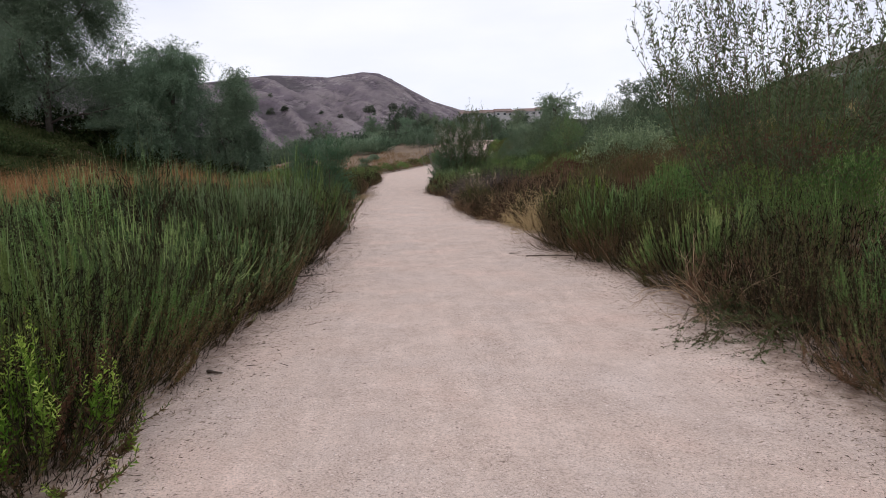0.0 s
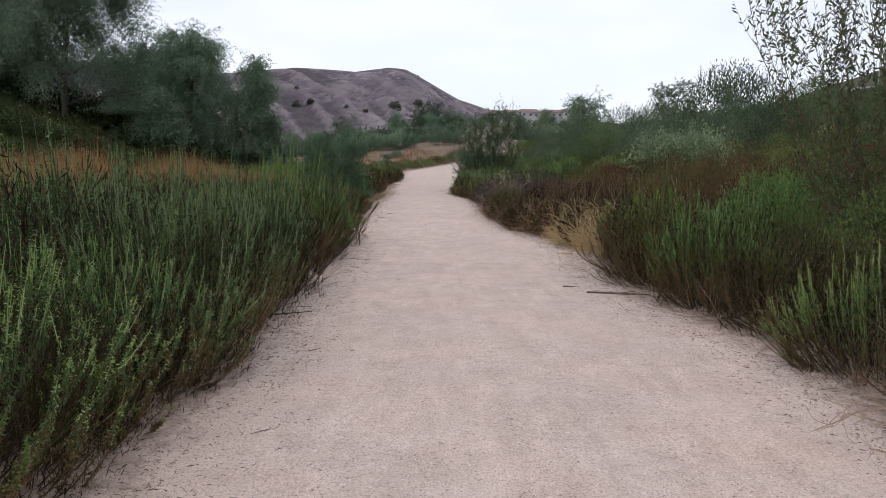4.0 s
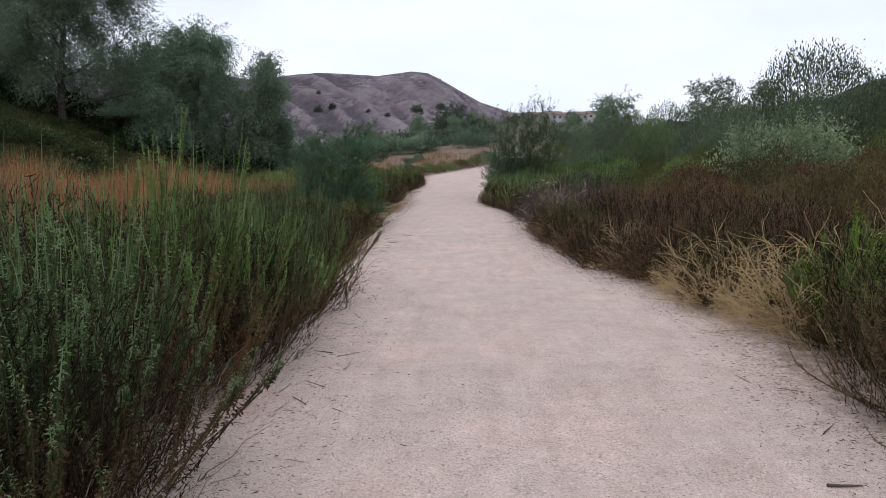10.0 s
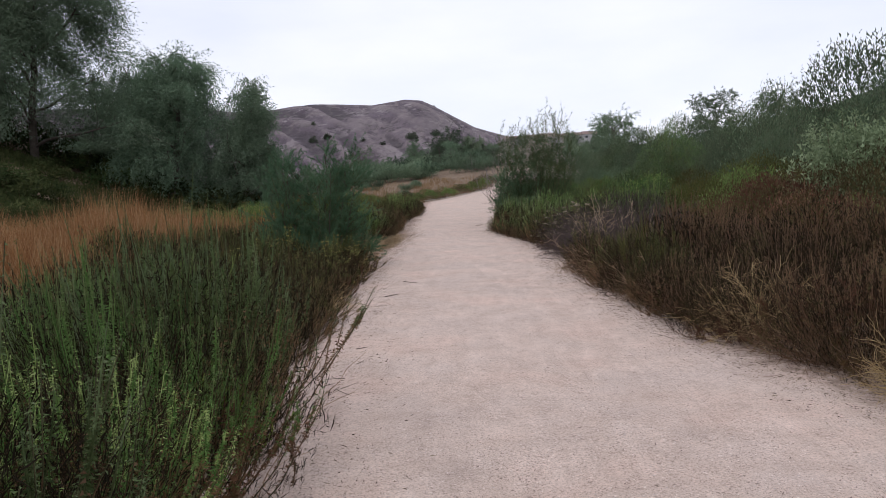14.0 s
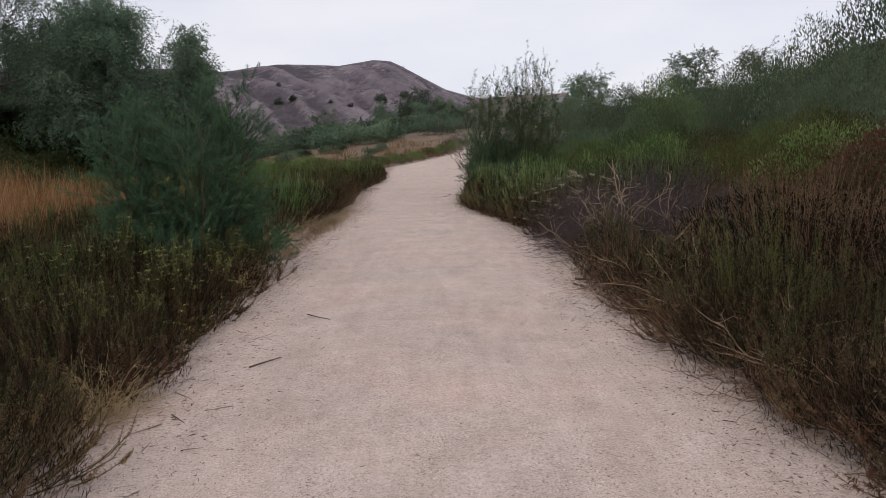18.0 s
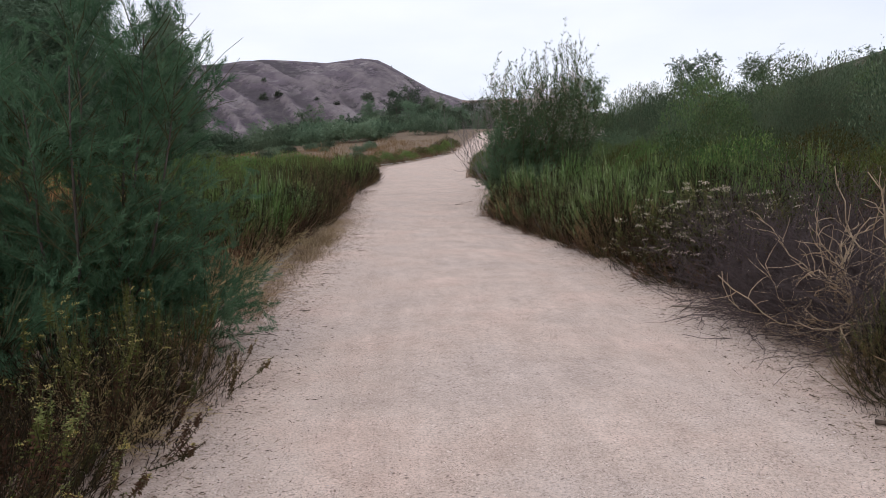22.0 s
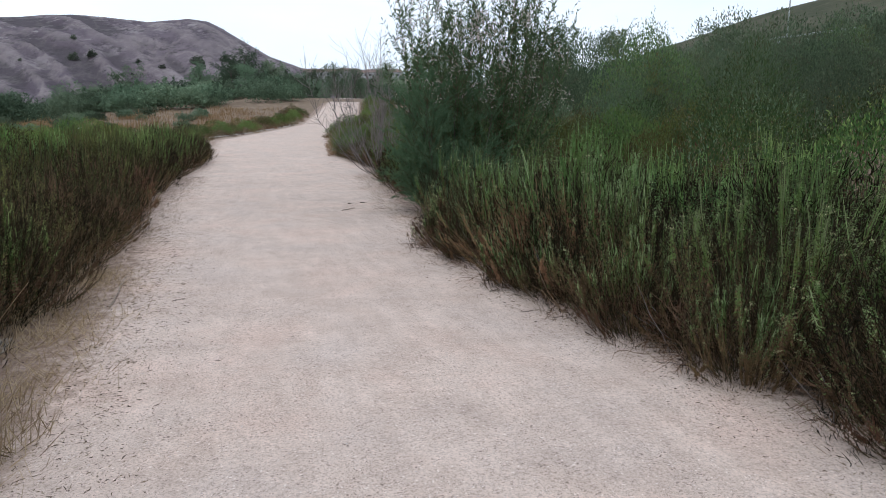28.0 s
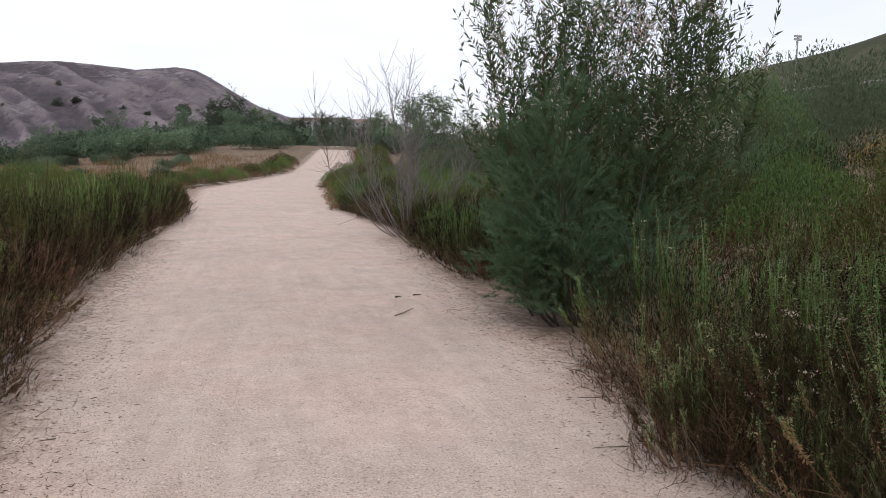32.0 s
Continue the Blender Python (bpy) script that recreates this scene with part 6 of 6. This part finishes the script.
def gravel(seed, count):
    rng = np.random.default_rng(seed)
    y = rng.uniform(-2, 46, count)
    u = rng.uniform(0.01, 0.99, count)
    g = rng.integers(0, 2600, count)
    near = rng.uniform(0, 1, count) < 0.45
    y = np.where(near, rng.uniform(-2, 46, 2600)[g] + rng.normal(size=count) * 0.10, y)
    u = np.where(near, rng.uniform(0.03, 0.97, 2600)[g] + rng.normal(size=count) * 0.02, u)
    x = left_edge(y) * (1 - u) + right_edge(y) * u
    r = 0.0018 + 0.0036 * rng.uniform(0, 1, count) ** 3
    c = np.stack([x, y, height(x, y) + 0.030 + 0.2 * r], -1)
    o = np.array([[1, 0, 0], [0, 1, 0], [-1, 0, 0], [0, -1, 0], [0, 0, 0.8]], float)
    v = c[:, None, :] + o[None] * r[:, None, None] * rng.uniform(0.7, 1.3, (count, 5, 1))
    f = np.array([[0, 1, 4], [1, 2, 4], [2, 3, 4], [3, 0, 4]])
    return mesh_of("gravel", v, ((np.arange(count) * 5)[:, None, None] + f[None]).reshape(-1, 3), M_STONE)


tagged(new("gravel", gravel(72, 80000)), "loose grit and small stones on the path", "gravel", kind="stuff")


# ---------------------------------------------------------------- sticks on the path
def stick(x0, y0, x1, y1, thick, mat, seed, label, fork=0):
    rng = np.random.default_rng(seed)
    a, b = np.array([x0, y0]), np.array([x1, y1])
    n = 9
    s = np.linspace(0, 1, n)[:, None]
    xy = a * (1 - s) + b * s
    side = np.array([-(b - a)[1], (b - a)[0]])
    xy = xy + side * (np.cumsum(rng.normal(size=(n, 1)) * 0.010, axis=0))
    z = height(xy[:, 0], xy[:, 1]) + 0.036 + thick * 0.7
    pts = np.concatenate([xy, z[:, None]], -1)[None]
    chunks = [tubes(pts, thick, thick * 0.45, 6)]
    for j in range(fork):
        o = pts[0, 3 + j]
        d = (b - a) * 0.28 + side * (0.16 if j % 2 else -0.16)
        q = np.stack([o + np.append(d, 0.01) * w for w in np.linspace(0, 1, 4)])[None]
        chunks.append(tubes(q, thick * 0.55, thick * 0.25, 5))
    ob = new("stick", smooth(mesh_of("stick", *join(chunks), mat)))
    return tagged(ob, label, "stick", "sticks on the path")


stick(1.62, 7.66, 2.3, 7.55, 0.013, M_DARKWOOD, 1, "dark forked stick lying across the path edge", 2)
stick(1.42, 8.05, 1.58, 8.05, 0.008, M_DARKWOOD, 2, "short dark twig on the path")
stick(-1.65, 6.4, -1.28, 6.6, 0.008, M_DARKWOOD, 3, "dark twig beside the sagebrush", 1)
stick(-1.68, 18.0, -1.5, 18.22, 0.006, M_DARKWOOD, 4, "thin brown stick on the gravel", 1)
stick(-2.60, 31.3, -2.68, 32.5, 0.007, M_WOOD, 15, "long grey stick lying along the verge")
stick(0.05, 37.4, 0.35, 37.75, 0.009, M_WOOD, 6, "thin curved twig on the path")
stick(1.25, 20.8, 1.42, 20.72, 0.014, M_DARKWOOD, 7, "dark bit of bark on the path edge")
stick(-1.5, 2.3, -1.38, 2.25, 0.012, M_DARKWOOD, 8, "short dark stick on the path")
stick(1.25, 23.6, 1.9, 23.3, 0.010, M_WOOD, 9, "grey stick under the dead shrub", 1)
stick(-1.55, 19.6, -1.3, 19.35, 0.006, M_DARKWOOD, 10, "thin twig on the path")
stick(0.55, 38.6, 0.65, 38.6, 0.012, M_DARKWOOD, 11, "dark seed pod on the path")
stick(0.3, 38.5, 0.38, 38.52, 0.012, M_DARKWOOD, 12, "dark seed pod on the path")

rng = np.random.default_rng(77)
for i in range(120):
    y = float(rng.uniform(0, 38)) if i % 3 else float(rng.uniform(8, 19))
    x = float(left_edge(y) + rng.uniform(-0.05, 0.7)) if i % 2 or i % 3 == 0 else float(right_edge(y) - rng.uniform(-0.05, 0.4))
    a, r = rng.uniform(0, 6.28), rng.uniform(0.06, 0.22)
    stick(x, y, x + float(r * math.cos(a)), y + float(r * math.sin(a)), float(rng.uniform(0.0022, 0.0042)), M_DARKWOOD if i % 3 else M_WOOD, 100 + i, "thin dry twig fallen on the path edge", i % 2)

# ---------------------------------------------------------------- concrete edging, far works and signs
def box(name, size, mat, bevel=0.01):
    bm = bmesh.new()
    bmesh.ops.create_cube(bm, size=1.0)
    bmesh.ops.scale(bm, vec=size, verts=bm.verts)
    bmesh.ops.bevel(bm, geom=list(bm.edges), offset=bevel, segments=2, affect="EDGES")
    me = bpy.data.meshes.new(name)
    bm.to_mesh(me)
    bm.free()
    me.materials.append(mat)
    return me


def edging(points, width, seed):
    """A half-buried concrete strip, broken into lengths with chipped, uneven tops."""
    rng = np.random.default_rng(seed)
    root = tagged(new("path_edging"), "half-buried pale concrete edging along the verge", "edging")
    for (x0, y0), (x1, y1) in zip(points[:-1], points[1:]):
        n = 12
        t = np.linspace(0, 1, n)
        cx, cy = x0 + (x1 - x0) * t, y0 + (y1 - y0) * t + 0.008 * (0.5 - t)
        d = np.array([y1 - y0, x0 - x1]) / math.hypot(x1 - x0, y1 - y0)
        prof = np.array([[-0.5, -0.10], [-0.49, -0.012], [-0.42, 0.0], [0.42, 0.0], [0.49, -0.012], [0.5, -0.10]])
        w = width * (1 + 0.10 * np.sin(np.linspace(0, 5, n) + rng.uniform(0, 6)) + 0.05 * rng.normal(size=n))
        v = np.stack([np.stack([cx + d[0] * p[0] * w, cy + d[1] * p[0] * w, height(cx, cy) + 0.040 + p[1] + 0.005 * rng.normal(size=n) - 0.05 * np.clip((0.12 - t) / 0.12, 0, 1) * (y0 < 24)], -1) for p in prof], 1)
        i = np.arange(n * 6).reshape(n, 6)
        f = np.stack([i[:-1, :-1], i[:-1, 1:], i[1:, 1:], i[1:, :-1]], -1).reshape(-1, 4)
        part("edging_length", mesh_of("edging_length", v, f, M_CONCRETE), root)


edging([(-2.90, 23.7), (-2.94, 24.9), (-3.03, 26.0), (-3.10, 27.6), (-3.13, 29.1), (-3.18, 30.6)], 0.24, 1)
edging([(-3.20, 35.9), (-3.34, 37.2)], 0.08, 2)
edging([(-4.4, 73.0), (-2.2, 78.5), (0.1, 85.0), (2.4, 91.5)], 0.3, 3)

sign = tagged(new("marker_sign"), "small white marker sign on a post in the dry field", "sign")
sign.matrix_world = pose(-9.2, 60.8, float(height(-9.2, 60.8)))
sign.scale = (0.6, 0.6, 0.95)
part("post", box("post", (0.07, 0.07, 1.1), M_WHITE), sign).location = (0, 0, 0.5)
part("plate", box("plate", (0.42, 0.04, 0.42), M_WHITE), sign).location = (0, -0.04, 1.0)
lamp = tagged(new("floodlight_mast"), "tall grey floodlight mast on the far hillside", "lamp")
lamp.matrix_world = pose(59.8, 94.1, 12.6)
part("mast", box("mast", (0.12, 0.12, 6.0), M_METAL), lamp).location = (0, 0, 2.8)
for x in (-0.28, 0.28):
    for z in (5.5, 5.85):
        part("floodlight", box("floodlight", (0.40, 0.22, 0.22), M_METAL), lamp).location = (x, 0, z)


def house(x, y, w, d, h, turn, seed):
    rng = np.random.default_rng(seed)
    root = tagged(new("house"), "distant pale house with a low tiled roof", "house", "houses on the far rise")
    z = 1.45 + math.hypot(x, y) * math.tan(radians(4.50 + 0.05 * (seed % 3))) - h - 2
    root.matrix_world = pose(x, y, z, 0, 0, turn)
    part("wall", box("wall", (w, d, h + 8), M_WALL, 0.05), root).location = (0, 0, h / 2 - 4)
    bm = bmesh.new()
    v = [bm.verts.new(c) for c in ((-w / 2 - 0.5, -d / 2 - 0.5, h), (w / 2 + 0.5, -d / 2 - 0.5, h), (w / 2 + 0.5, d / 2 + 0.5, h), (-w / 2 - 0.5, d / 2 + 0.5, h), (-w / 2, 0, h + 2), (w / 2, 0, h + 2))]
    for q in ((0, 1, 5, 4), (2, 3, 4, 5), (1, 2, 5), (3, 0, 4), (3, 2, 1, 0)):
        bm.faces.new([v[i] for i in q])
    me = bpy.data.meshes.new("roof")
    bm.to_mesh(me)
    bm.free()
    me.materials.append(M_ROOF)
    part("roof", me, root)
    for i in range(int(w // 4)):
        part("window", box("window", (1.4, 0.12, 1.2), M_GLASS), root).location = (-w / 2 + 2 + i * 4, -d / 2 - 0.05, h * 0.55)


for i, (a, w) in enumerate([(4.6, 13), (5.9, 9), (7.3, 11), (8.2, 8), (9.3, 12), (10.6, 9)]):
    house(float(430 * math.sin(radians(a))), float(430 * math.cos(radians(a))), w, 8, 2.8 + (i % 3) * 0.4, -a + 6 * (i % 3), i)

rail = tagged(new("guard_rail"), "pale guard rail along the road on the slope", "guard rail")
for i in range(9):
    x, y = 74 + i * 3.2, 124 - i * 2.6
    z = 1.45 + math.hypot(x, y) * math.tan(radians(5.55 + i * 0.16))
    p = part("rail_post", box("rail_post", (0.25, 0.25, 1.6), M_METAL), rail)
    p.matrix_world = pose(x, y, z - 0.6)
    b = part("rail_beam", box("rail_beam", (4.2, 0.10, 0.30), M_METAL), rail)
    b.matrix_world = pose(x + 1.6, y - 1.3, z + 0.1 + 0.15, 0, -4, -39)
